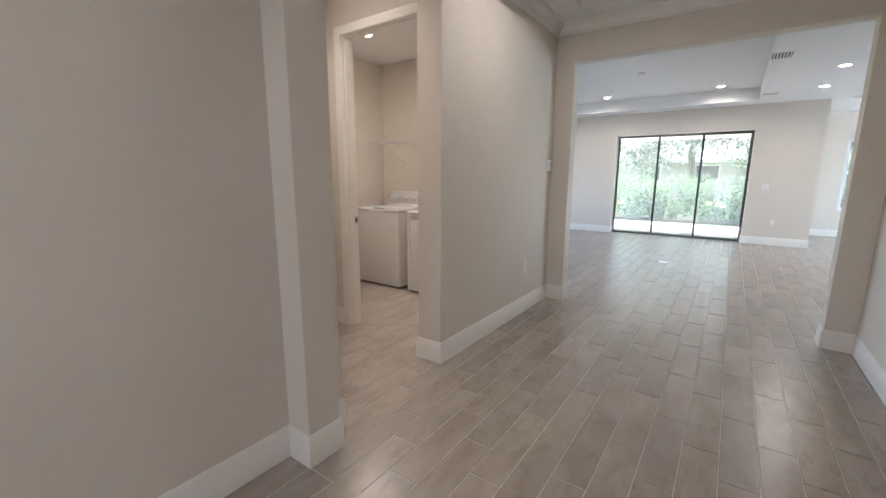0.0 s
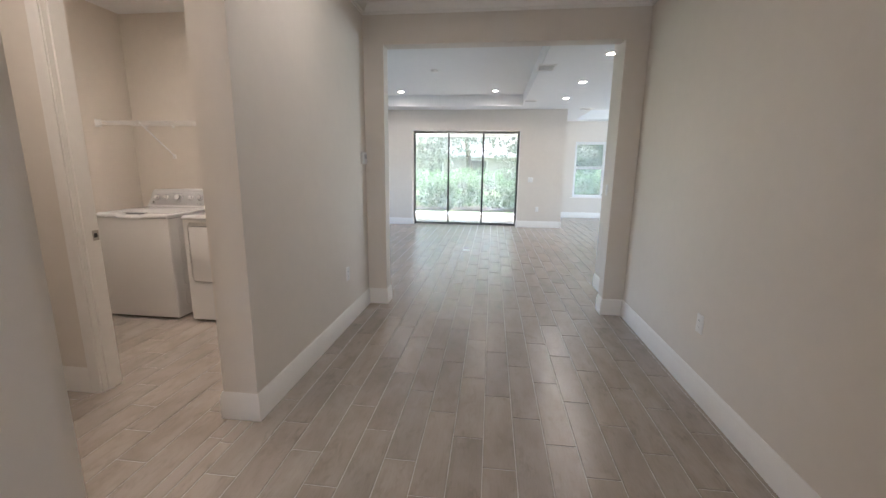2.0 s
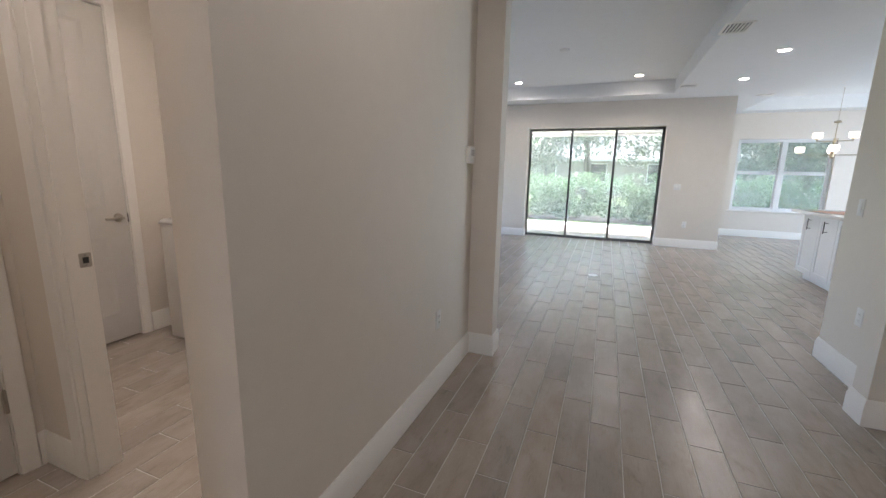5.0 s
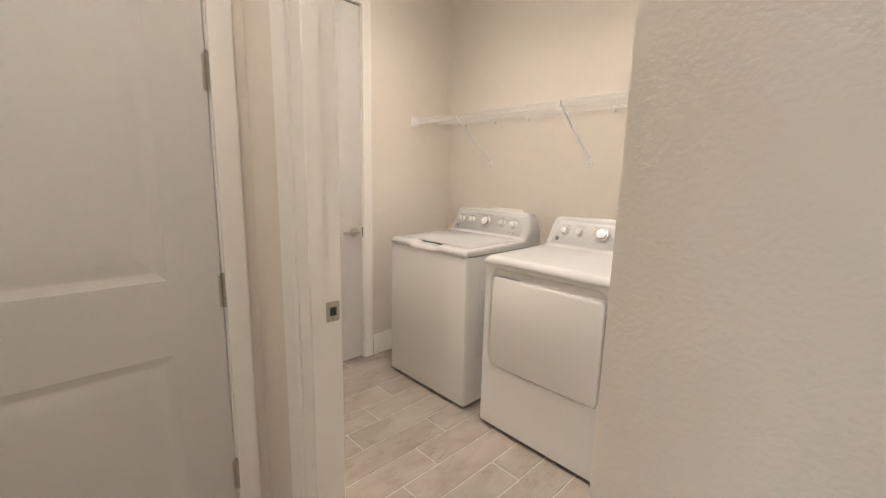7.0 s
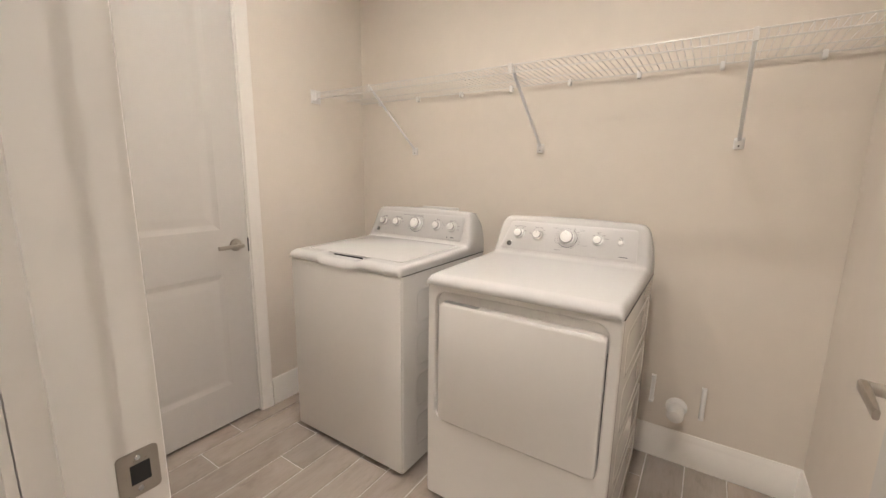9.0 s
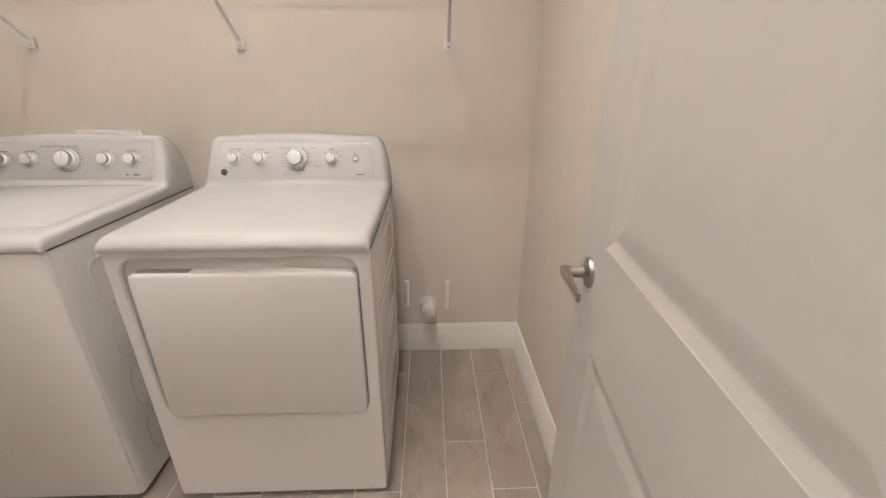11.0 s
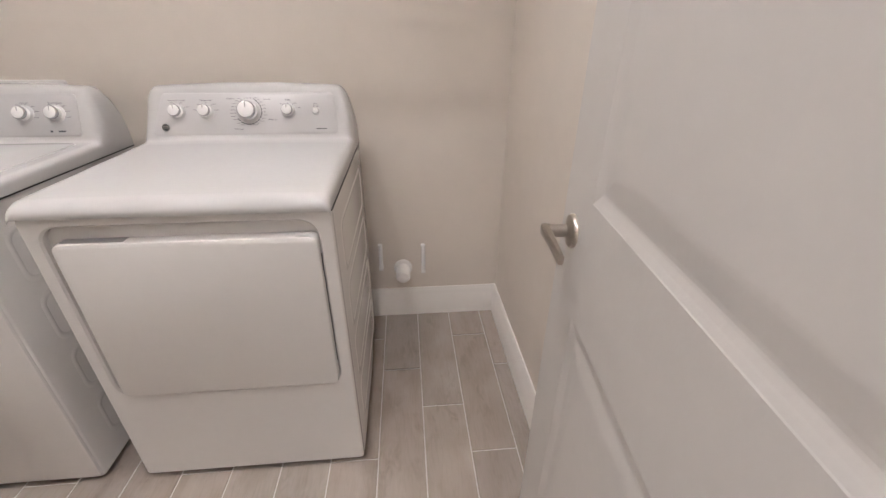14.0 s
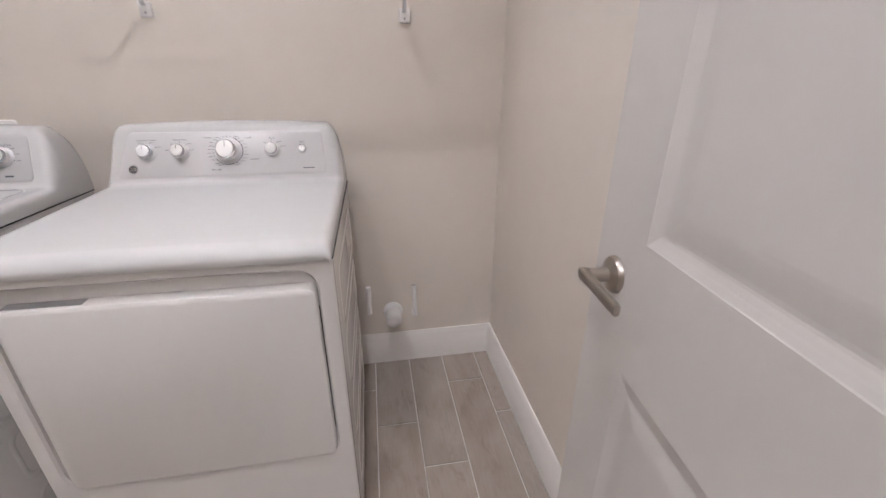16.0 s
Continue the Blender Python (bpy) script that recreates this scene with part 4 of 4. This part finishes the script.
part("flange", lathe([(0.044, 0), (0.044, 0.006), (0.038, 0.014), (0.030, 0.018), (0.028, 0.03)], Matrix.Rotation(radians(90), 4, "X"), 28), PLASTIC, vent)
part("cap", lathe([(0.033, 0.02), (0.034, 0.06), (0.034, 0.078), (0.028, 0.088), (0.015, 0.093), (0.0005, 0.094)], Matrix.Rotation(radians(96), 4, "X"), 28), PLASTIC, vent)


def wall_rod(x, z0, z1):
    t = thing("pipe_stub", "thin white plastic tube with end caps standing off the laundry wall", "pipe", pose(x, 4.309, z0), "white tubes by the dryer")
    h = z1 - z0
    part("tube", rod((0, -0.030, 0.004), (0.002, -0.010, h - 0.004), 0.0095, 12), PLASTIC, t)
    part("end_cap", box(-0.010, 0.010, -0.040, 0.0, -0.002, 0.009, 0.002), PLASTIC, t)
    part("end_cap", box(-0.010, 0.010, -0.018, 0.0, h - 0.006, h + 0.004, 0.002), PLASTIC, t)


wall_rod(-1.985, 0.285, 0.405)
wall_rod(-1.783, 0.262, 0.398)
supply = thing("washer_supply_box", "white recessed water supply box on the laundry wall", "supply box", pose(-3.21, 4.3098, 0.92))
part("surround", slab_xz(-0.13, 0.13, 0.0, 0.21, -0.012, 0.0, 0.01, 0.004), PLASTIC, supply)


def downlight(place, watts, color, spread=125):
    t = thing("recessed_downlight", "lit round recessed downlight with a white trim", "ceiling light", Matrix.Translation(place), "recessed downlights")
    part("trim_ring", lathe([(0.078, 0.0), (0.078, -0.003), (0.060, -0.007), (0.055, -0.004), (0.055, 0.0)], sides=32), TRIM, t)
    part("lens", lathe([(0.055, -0.0005), (0.054, -0.0035), (0.0005, -0.0045)], sides=32), LENS, t, "lit frosted lens")
    if watts:
        lamp = disc_lamp("downlight_lamp", (place[0], place[1], place[2] - 0.012), watts, color, spread)
        lamp.parent = None


downlight((-3.10, 3.31, LAUNDRY_H), 0.42, WARM, 130)
downlight((-2.06, 3.30, LAUNDRY_H), 0.42, WARM, 130)
downlight((-2.52, 2.72, LAUNDRY_H), 0.56, WARM, 126)
downlight((-2.05, 1.80, LAUNDRY_H), 0.52, WARM, 126)
HALLWHITE = (1.0, 0.95, 0.89)
# unseen foyer and tray downlights, added to brighten the hall and foyer walls
for y in (-2.1, -0.7):
    downlight((-0.35, y, HALL_H), 0.7, (1.0, 0.98, 0.96), 155)
downlight((-0.65, 2.7, 3.02), 0.75, HALLWHITE, 155)
SOFTWHITE = (1.0, 0.95, 0.88)
for x, y, z, watts in ((1.27, 8.85, GREAT_H, 0.85), (1.27, 7.38, GREAT_H, 0.6), (1.27, 5.76, GREAT_H, 0.4), (-2.11, 9.3, 2.98, 0.4), (-0.10, 9.3, 2.98, 0.4)):
    downlight((x, y, z), watts, SOFTWHITE, 150)


def vent_grille(place, sx, sy, slats):
    t = thing("ceiling_vent", "white louvred air vent in the ceiling", "air vent", Matrix.Translation(place), "ceiling air vents")
    bm = bmesh.new()
    for a, b, c, d in ((-sx / 2, sx / 2, -sy / 2, -sy / 2 + 0.025), (-sx / 2, sx / 2, sy / 2 - 0.025, sy / 2), (-sx / 2, -sx / 2 + 0.025, -sy / 2 + 0.025, sy / 2 - 0.025), (sx / 2 - 0.025, sx / 2, -sy / 2 + 0.025, sy / 2 - 0.025)):
        add_box(bm, a, b, c, d, -0.008, 0)
    part("frame", bm, TRIM, t, soft=False)
    part("backing", box(-sx / 2 + 0.02, sx / 2 - 0.02, -sy / 2 + 0.02, sy / 2 - 0.02, -0.0015, -0.0005), PRINT, t, soft=False)
    sb = box(-0.009, 0.009, -sy / 2 + 0.026, sy / 2 - 0.026, -0.001, 0.001, 0, Matrix.Rotation(radians(55), 4, "Y"))
    me = mesh_of("slat", sb, TRIM)
    for k in range(slats):
        s = new("slat", me)
        s.location = (-sx / 2 + 0.03 + (sx - 0.06) * (k + 0.5) / slats, 0, -0.007)
        s.parent = t


vent_grille((0.58, 6.40, GREAT_H), 0.24, 0.32, 6)
vent_grille((0.62, 9.15, GREAT_H), 0.26, 0.22, 6)
vent_grille((1.95, 10.3, GREAT_H), 0.26, 0.22, 6)
sd = thing("smoke_detector", "white round smoke detector on the ceiling", "smoke detector", pose(-1.12, 7.45, 2.98))
part("cover", lathe([(0.062, 0), (0.062, -0.016), (0.052, -0.030), (0.02, -0.034), (0.0005, -0.034)], sides=28), PLASTIC, sd)


def wall_plate(name, label, category, m, kind):
    """A plate on a wall: local x across, z up, facing -y."""
    t = thing(name, label, category, m, "wall plates")
    w = 0.057 if kind == "wide" else 0.036
    part("plate", slab_xz(-w, w, -0.058, 0.058, -0.006, 0.0, 0.005, 0.003), PLASTIC, t)
    if kind == "outlet":
        for z in (-0.020, 0.020):
            o = part("socket_face", slab_xz(-0.016, 0.016, z - 0.014, z + 0.014, -0.0085, -0.005, 0.010, 0.001), PLASTIC, t)
            for x in (-0.006, 0.006):
                part("slot", box(x - 0.001, x + 0.001, -0.0089, -0.0084, z - 0.003, z + 0.006), DARK, o, soft=False)
    elif kind == "switch":
        part("rocker", slab_xz(-0.017, 0.017, -0.034, 0.034, -0.010, -0.005, 0.003, 0.002), PLASTIC, t)
    else:
        for x in (-0.026, 0.026):
            part("rocker", slab_xz(x - 0.017, x + 0.017, -0.034, 0.034, -0.010, -0.005, 0.003, 0.002), PLASTIC, t)
    return t


wall_plate("wall_outlet", "white duplex outlet low on the hall wall", "outlet", pose(-1.322, 3.637, 0.46, 0, 0, 90), "outlet")
wall_plate("wall_outlet", "white duplex outlet low on the hall wall", "outlet", pose(1.18, 2.845, 0.46, 0, 0, -90), "outlet")
wall_plate("wall_outlet", "white outlet plate past the hall opening", "outlet", pose(1.165, 4.82, 0.46, 0, 0, -90), "outlet")
wall_plate("light_switch", "white rocker switch past the hall opening", "light switch", pose(1.165, 5.06, 1.157, 0, 0, -90), "switch")
wall_plate("light_switch", "white double rocker switch beside the slider", "light switch", pose(0.80, 10.29, 1.14), "wide")
wall_plate("wall_outlet", "white outlet low beside the slider", "outlet", pose(0.99, 10.29, 0.44), "outlet")
th = thing("thermostat", "white wall thermostat with a dark display", "thermostat", pose(-1.322, 4.135, 1.455, 0, 0, 90))
part("case", slab_xz(-0.052, 0.052, -0.055, 0.055, -0.028, 0.0, 0.008, 0.004), PLASTIC, th)
part("display", box(-0.030, 0.030, -0.0295, -0.0278, -0.005, 0.035), SILVER_DARK, th, "grey display")
fb = thing("floor_outlet_cover", "round pale metal floor outlet cover in the tiles", "floor outlet", pose(-0.506, 7.175, 0.0))
part("cover", lathe([(0.068, 0.0), (0.066, 0.004), (0.055, 0.005), (0.053, 0.004), (0.0005, 0.004)], sides=28), PLASTIC, fb)

# ---- kitchen island ----
island = thing("kitchen_island", "white shaker island cabinet with dark bar pulls", "cabinet", pose(2.10, 6.2, 0))
CABWHITE = mottled(shader("white cabinet paint", (0.74, 0.75, 0.76), 0.35), (0.74, 0.75, 0.76), 0.02, 3)
part("body", box(0.02, 0.90, 0.0, 2.21, 0.10, 0.88), CABWHITE, island, soft=False)
part("toe_kick", box(0.08, 0.84, 0.06, 2.15, 0.0, 0.10), CABWHITE, island, soft=False)
for k in range(5):
    y0, y1 = 0.006 + k * 0.441, 0.006 + k * 0.441 + 0.434
    d = part("door", frame_box(bmesh.new(), 0, y1 - y0, 0.105, 0.872, 0, 0.02, 0.06), CABWHITE, island, soft=False)
    d.matrix_basis = pose(0.0, y1, 0, 0, 0, -90)
    pn = part("door_panel", box(0.06, y1 - y0 - 0.06, 0.008, 0.016, 0.165, 0.812), CABWHITE, d, soft=False)
    hx = (y1 - y0) * 0.45
    h = bmesh.new()
    add_rod(h, (hx, -0.03, 0.68), (hx, -0.03, 0.83), 0.005, 10)
    for z in (0.70, 0.81):
        add_rod(h, (hx, -0.03, z), (hx, 0.0085, z), 0.004, 8)
    part("bar_pull", h, BRONZE, d, "dark bar pull")
whole("countertop", box(2.05, 3.25, 6.10, 8.72, 0.881, 0.92, 0.004), QUARTZ, "white quartz countertop on the kitchen island", "countertop")
fl = thing("paper_sheet", "printed sheet lying on the island countertop", "paper", pose(2.45, 8.15, 0.9205, 0, 0, 15))
part("sheet", box(-0.30, 0.30, -0.22, 0.22, 0.0, 0.003), PAPER, fl, soft=False)
fa = thing("faucet", "chrome kitchen faucet on the island", "faucet", pose(2.75, 8.3, 0.92))
bm = bmesh.new()
prev = (0, 0, 0)
for k in range(1, 10):
    a = radians(180 * k / 9)
    cur = (-0.09 + 0.09 * math.cos(a), 0, 0.12 + 0.09 * math.sin(a))
    add_rod(bm, prev, cur, 0.010, 10)
    prev = cur
part("spout", bm, CHROME, fa)
part("base", lathe([(0.026, 0), (0.026, 0.012), (0.014, 0.03)], sides=20), CHROME, fa)

# ---- chandelier ----
ch = thing("chandelier", "brass two-tier chandelier with lit opal glass shades", "chandelier", pose(3.35, 11.2, 0))
part("canopy", lathe([(0.065, 3.0), (0.065, 2.985), (0.03, 2.965), (0.008, 2.955)], sides=24), BRASS, ch)
part("stem", rod((0, 0, 1.82), (0, 0, 2.38), 0.008, 10), BRASS, ch)
part("hanging_rod", rod((0, 0, 2.38), (0, 0, 2.97), 0.003, 8), BRASS, ch)
part("hub", lathe([(0.01, 1.72), (0.03, 1.74), (0.03, 1.84), (0.012, 1.88)], sides=20), BRASS, ch)
part("hub", lathe([(0.01, 1.98), (0.025, 2.0), (0.025, 2.06), (0.01, 2.09)], sides=20), BRASS, ch)
part("hub", lathe([(0.012, 2.34), (0.055, 2.36), (0.055, 2.375), (0.012, 2.40)], sides=20), BRASS, ch)
for n, radius, z, a0 in ((4, 0.46, 1.78, -20), (2, 0.24, 2.03, -20)):
    for k in range(n):
        a = radians(a0 + 360 * k / n)
        c, s = math.cos(a), math.sin(a)
        bm = bmesh.new()
        add_rod(bm, (0, 0, z), (radius * c, radius * s, z), 0.009, 8)
        add_rod(bm, (radius * c, radius * s, z - 0.01), (radius * c, radius * s, z + 0.035), 0.012, 10)
        add_lathe(bm, [(0.03, 0.035), (0.05, 0.04), (0.05, 0.046), (0.02, 0.05)], Matrix.Translation((radius * c, radius * s, z)), 16)
        arm = part("arm", bm, BRASS, ch)
        part("shade", lathe([(0.045, 0.045), (0.066, 0.06), (0.072, 0.10), (0.070, 0.15), (0.066, 0.15), (0.04, 0.055)], Matrix.Translation((radius * c, radius * s, z)), 20), SHADE, arm, "lit opal glass shade")

# ---- garden ----
def leaf_cloud(bm, centre, size, count, leaf, rng, flat=1.0):
    """Scatters small bent leaves in an uneven lump."""
    cx, cy, cz = centre
    for _ in range(count):
        d = Vector((rng.gauss(0, 1), rng.gauss(0, 1), rng.gauss(0, 1))).normalized() * rng.uniform(0.45, 1.0) ** 0.5
        p = Vector((cx + d.x * size[0], cy + d.y * size[1], cz + d.z * size[2] * flat))
        s = leaf * rng.uniform(0.6, 1.25)
        q = Euler((rng.uniform(-1.2, 1.2), rng.uniform(-1.2, 1.2), rng.uniform(0, 6.28))).to_matrix()
        pts = [p + q @ Vector(v) for v in ((-s, 0, 0), (0, -s * 0.45, s * 0.16), (s, 0, 0), (0, s * 0.45, s * 0.16))]
        vs = [bm.verts.new(v) for v in pts]
        bm.faces.new((vs[0], vs[1], vs[2]))
        bm.faces.new((vs[0], vs[2], vs[3]))


rng = random.Random(7)
for k in range(13):
    x = -7.2 + k * 1.02 + rng.uniform(-0.15, 0.15)
    t = thing("hedge_shrub", "dense bright green hedge shrub with glossy leaves", "shrub", pose(x, 15.3, -0.05), "hedge shrubs")
    st = bmesh.new()
    for j in range(5):
        add_rod(st, (rng.uniform(-0.15, 0.15), rng.uniform(-0.15, 0.15), 0), (rng.uniform(-0.5, 0.5), rng.uniform(-0.35, 0.35), 0.95), 0.018, 6, 0.008)
    part("stems", st, BARK, t)
    lv = bmesh.new()
    for j in range(32):
        leaf_cloud(lv, (rng.uniform(-0.62, 0.62), rng.uniform(-0.60, 0.40), rng.uniform(0.12, 1.12 + rng.uniform(0, 0.2))), (0.30, 0.26, 0.24), 100, 0.058, rng)
    part("crown", lv, HEDGE_LEAF, t, "bright green leaves", soft=False)
whole("planting_bed", box(-9, 9, 14.5, 16.2, -0.05, -0.035), SOIL, "brown mulch bed under the hedge", "soil", "structure", soft=False)


def tree(x, y, tall, spread, seed, low):
    r = random.Random(seed)
    t = thing("oak_tree", "spreading oak with grey-green leaves behind the hedge", "tree", pose(x, y, -0.05), "garden trees")
    tr = bmesh.new()
    top = Vector((r.uniform(-0.3, 0.3), r.uniform(-0.3, 0.3), tall * 0.42))
    add_rod(tr, (0, 0, 0), top, 0.20, 10, 0.13)
    lv = bmesh.new()
    for j in range(11):
        a = 2 * math.pi * j / 11 + r.uniform(-0.2, 0.2)
        reach = spread * r.uniform(0.55, 1.0)
        mid = top + Vector((math.cos(a) * reach * 0.5, math.sin(a) * reach * 0.5, tall * r.uniform(0.05, 0.25)))
        tip = top + Vector((math.cos(a) * reach, math.sin(a) * reach, tall * r.uniform(-0.12, 0.42)))
        add_rod(tr, top, mid, 0.07, 7, 0.045)
        add_rod(tr, mid, tip, 0.045, 6, 0.015)
        for p, n in ((mid, 3), (tip, 5)):
            for _ in range(n):
                c = p + Vector((r.gauss(0, 0.6), r.gauss(0, 0.6), r.gauss(0, 0.4)))
                c.z = max(c.z, low)
                leaf_cloud(lv, c, (0.8, 0.8, 0.5), 110, 0.095, r)
    part("trunk", tr, BARK, t, "grey bark trunk with limbs")
    part("crown", lv, TREE_LEAF, t, "open grey-green crown", soft=False)


for k, (x, y, h, s) in enumerate(((-5.2, 20.5, 6.5, 3.6), (-1.2, 22.5, 7.0, 3.6), (2.6, 20.8, 6.5, 3.4), (6.6, 21.0, 6.8, 3.8), (10.5, 23.0, 7.0, 3.8), (-9.5, 24.0, 7.5, 4.2), (5.4, 17.6, 4.6, 2.0), (8.2, 17.0, 4.4, 2.0))):
    tree(x, y, h, s, 30 + k, 1.7 if k < 6 else 0.6)

house = thing("neighbour_house", "pale single-storey house with a grey tiled hip roof beyond the hedge", "house", pose(2.0, 31.0, -0.05))
part("wall", box(-9, 9, 0, 9, 0, 2.45), STUCCO, house, soft=False)
rf = bmesh.new()
ring = [rf.verts.new(p) for p in ((-9.6, -0.6, 2.4), (9.6, -0.6, 2.4), (9.6, 9.6, 2.4), (-9.6, 9.6, 2.4))]
ridge = [rf.verts.new(p) for p in ((-4.5, 4.5, 4.6), (4.5, 4.5, 4.6))]
for f in ((ring[0], ring[1], ridge[1], ridge[0]), (ring[1], ring[2], ridge[1]), (ring[2], ring[3], ridge[0], ridge[1]), (ring[3], ring[0], ridge[0]), (ring[3], ring[2], ring[1], ring[0])):
    rf.faces.new(f)
part("roof", rf, ROOFTILE, house, "grey tiled hip roof", soft=False)
part("fascia", box(-9.6, 9.6, -0.66, -0.6, 2.28, 2.45), TRIM, house, soft=False)
for x in (-6.5, -3.2, 0.6, 4.0, 6.6):
    w = part("window", frame_box(bmesh.new(), x - 0.7, x + 0.7, 0.9, 2.15, -0.05, 0.0, 0.06), VINYL, house, soft=False)
    part("pane", box(x - 0.64, x + 0.64, -0.02, -0.004, 0.96, 2.09), GLASSDARK, w, soft=False)

# ---- tiled floor ----
floor = whole("floor", box(-4.72, 6.62, -3.12, 12.86, -0.06, -0.0025), GROUT, "taupe wood-look plank tile floor with pale grout", "floor", "structure", soft=False)


def plank_mesh(name, w, l):
    """A plank with eased upper edges, its lower left corner at the origin."""
    bm = bmesh.new()
    c = 0.0012
    a = [bm.verts.new(p) for p in ((0, 0, -0.006), (w, 0, -0.006), (w, l, -0.006), (0, l, -0.006))]
    b = [bm.verts.new(p) for p in ((0, 0, -c), (w, 0, -c), (w, l, -c), (0, l, -c))]
    d = [bm.verts.new(p) for p in ((c, c, 0), (w - c, c, 0), (w - c, l - c, 0), (c, l - c, 0))]
    for p, q in ((a, b), (b, d)):
        for k in range(4):
            bm.faces.new((p[k], p[(k + 1) % 4], q[(k + 1) % 4], q[k]))
    bm.faces.new(d)
    return mesh_of(name, bm, PLANK)


GAP = 0.0046
shared = {}


def field(x_line, pitch, y_line, length, offset, x0, x1, y0, y1, keep):
    """Planks of a field in thirds bond, clipped to a rectangle; keep(x, y) picks those that are pieces of their own."""
    far = []
    k0, k1 = math.floor((x0 - x_line) / pitch), math.ceil((x1 - x_line) / pitch)
    for k in range(k0, k1):
        xa, xb = max(x0, x_line + k * pitch), min(x1, x_line + (k + 1) * pitch)
        if xb - xa < 0.012:
            continue
        start = y_line + offset * k
        n0 = math.floor((y0 - start) / length)
        n1 = math.ceil((y1 - start) / length)
        for n in range(n0, n1):
            ya, yb = max(y0, start + n * length), min(y1, start + (n + 1) * length)
            if yb - ya < 0.012:
                continue
            w, l = round(xb - xa - GAP, 4), round(yb - ya - GAP, 4)
            if keep((xa + xb) / 2, (ya + yb) / 2):
                key = (w, l)
                if key not in shared:
                    shared[key] = plank_mesh("plank", w, l)
                ob = new("plank", shared[key])
                ob.location = (xa + GAP / 2, ya + GAP / 2, 0)
                ob.parent = floor
            else:
                far.append((xa + GAP / 2, ya + GAP / 2, w, l))
    return far


HALL_P, HALL_L, LAUN_P, LAUN_L = 0.1558, 0.6125, 0.1603, 0.6190
HALL_FIELD = (-0.101, HALL_P, 2.633, HALL_L, -HALL_L / 3)
XA, XB = -0.101 - 8 * HALL_P, -0.101 + 8 * HALL_P
far = field(*HALL_FIELD, XA, XB, -3.0, 12.78, lambda x, y: 0.3 < y < 5.9)
far += field(*HALL_FIELD, -1.42, XA, -3.0, 4.31, lambda x, y: y > 0.3)
far += field(*HALL_FIELD, XB, 1.24, -3.0, 4.31, lambda x, y: y > 0.3)
far += field(*HALL_FIELD, -4.66, XA, 4.31, 12.78, lambda x, y: False)
far += field(*HALL_FIELD, XB, 6.56, 4.31, 12.78, lambda x, y: False)
far += field(-1.497, LAUN_P, 3.2862, LAUN_L, -LAUN_L / 3, -3.90, -1.42, 1.25, 4.33, lambda x, y: True)
verts, faces = [], []
for x, y, w, l in far:
    c, n = 0.0012, len(verts)
    verts += [(x, y, -0.006), (x + w, y, -0.006), (x + w, y + l, -0.006), (x, y + l, -0.006), (x + c, y + c, 0), (x + w - c, y + c, 0), (x + w - c, y + l - c, 0), (x + c, y + l - c, 0)]
    faces += [(n + 4, n + 5, n + 6, n + 7)] + [(n + k, n + (k + 1) % 4, n + 4 + (k + 1) % 4, n + 4 + k) for k in range(4)]
me = bpy.data.meshes.new("far_planks")
me.from_pydata(verts, [], faces)
me.materials.append(PLANK_FAR)
fp = new("far_planks", me)
fp.parent = floor
fp["kind"] = "stuff"
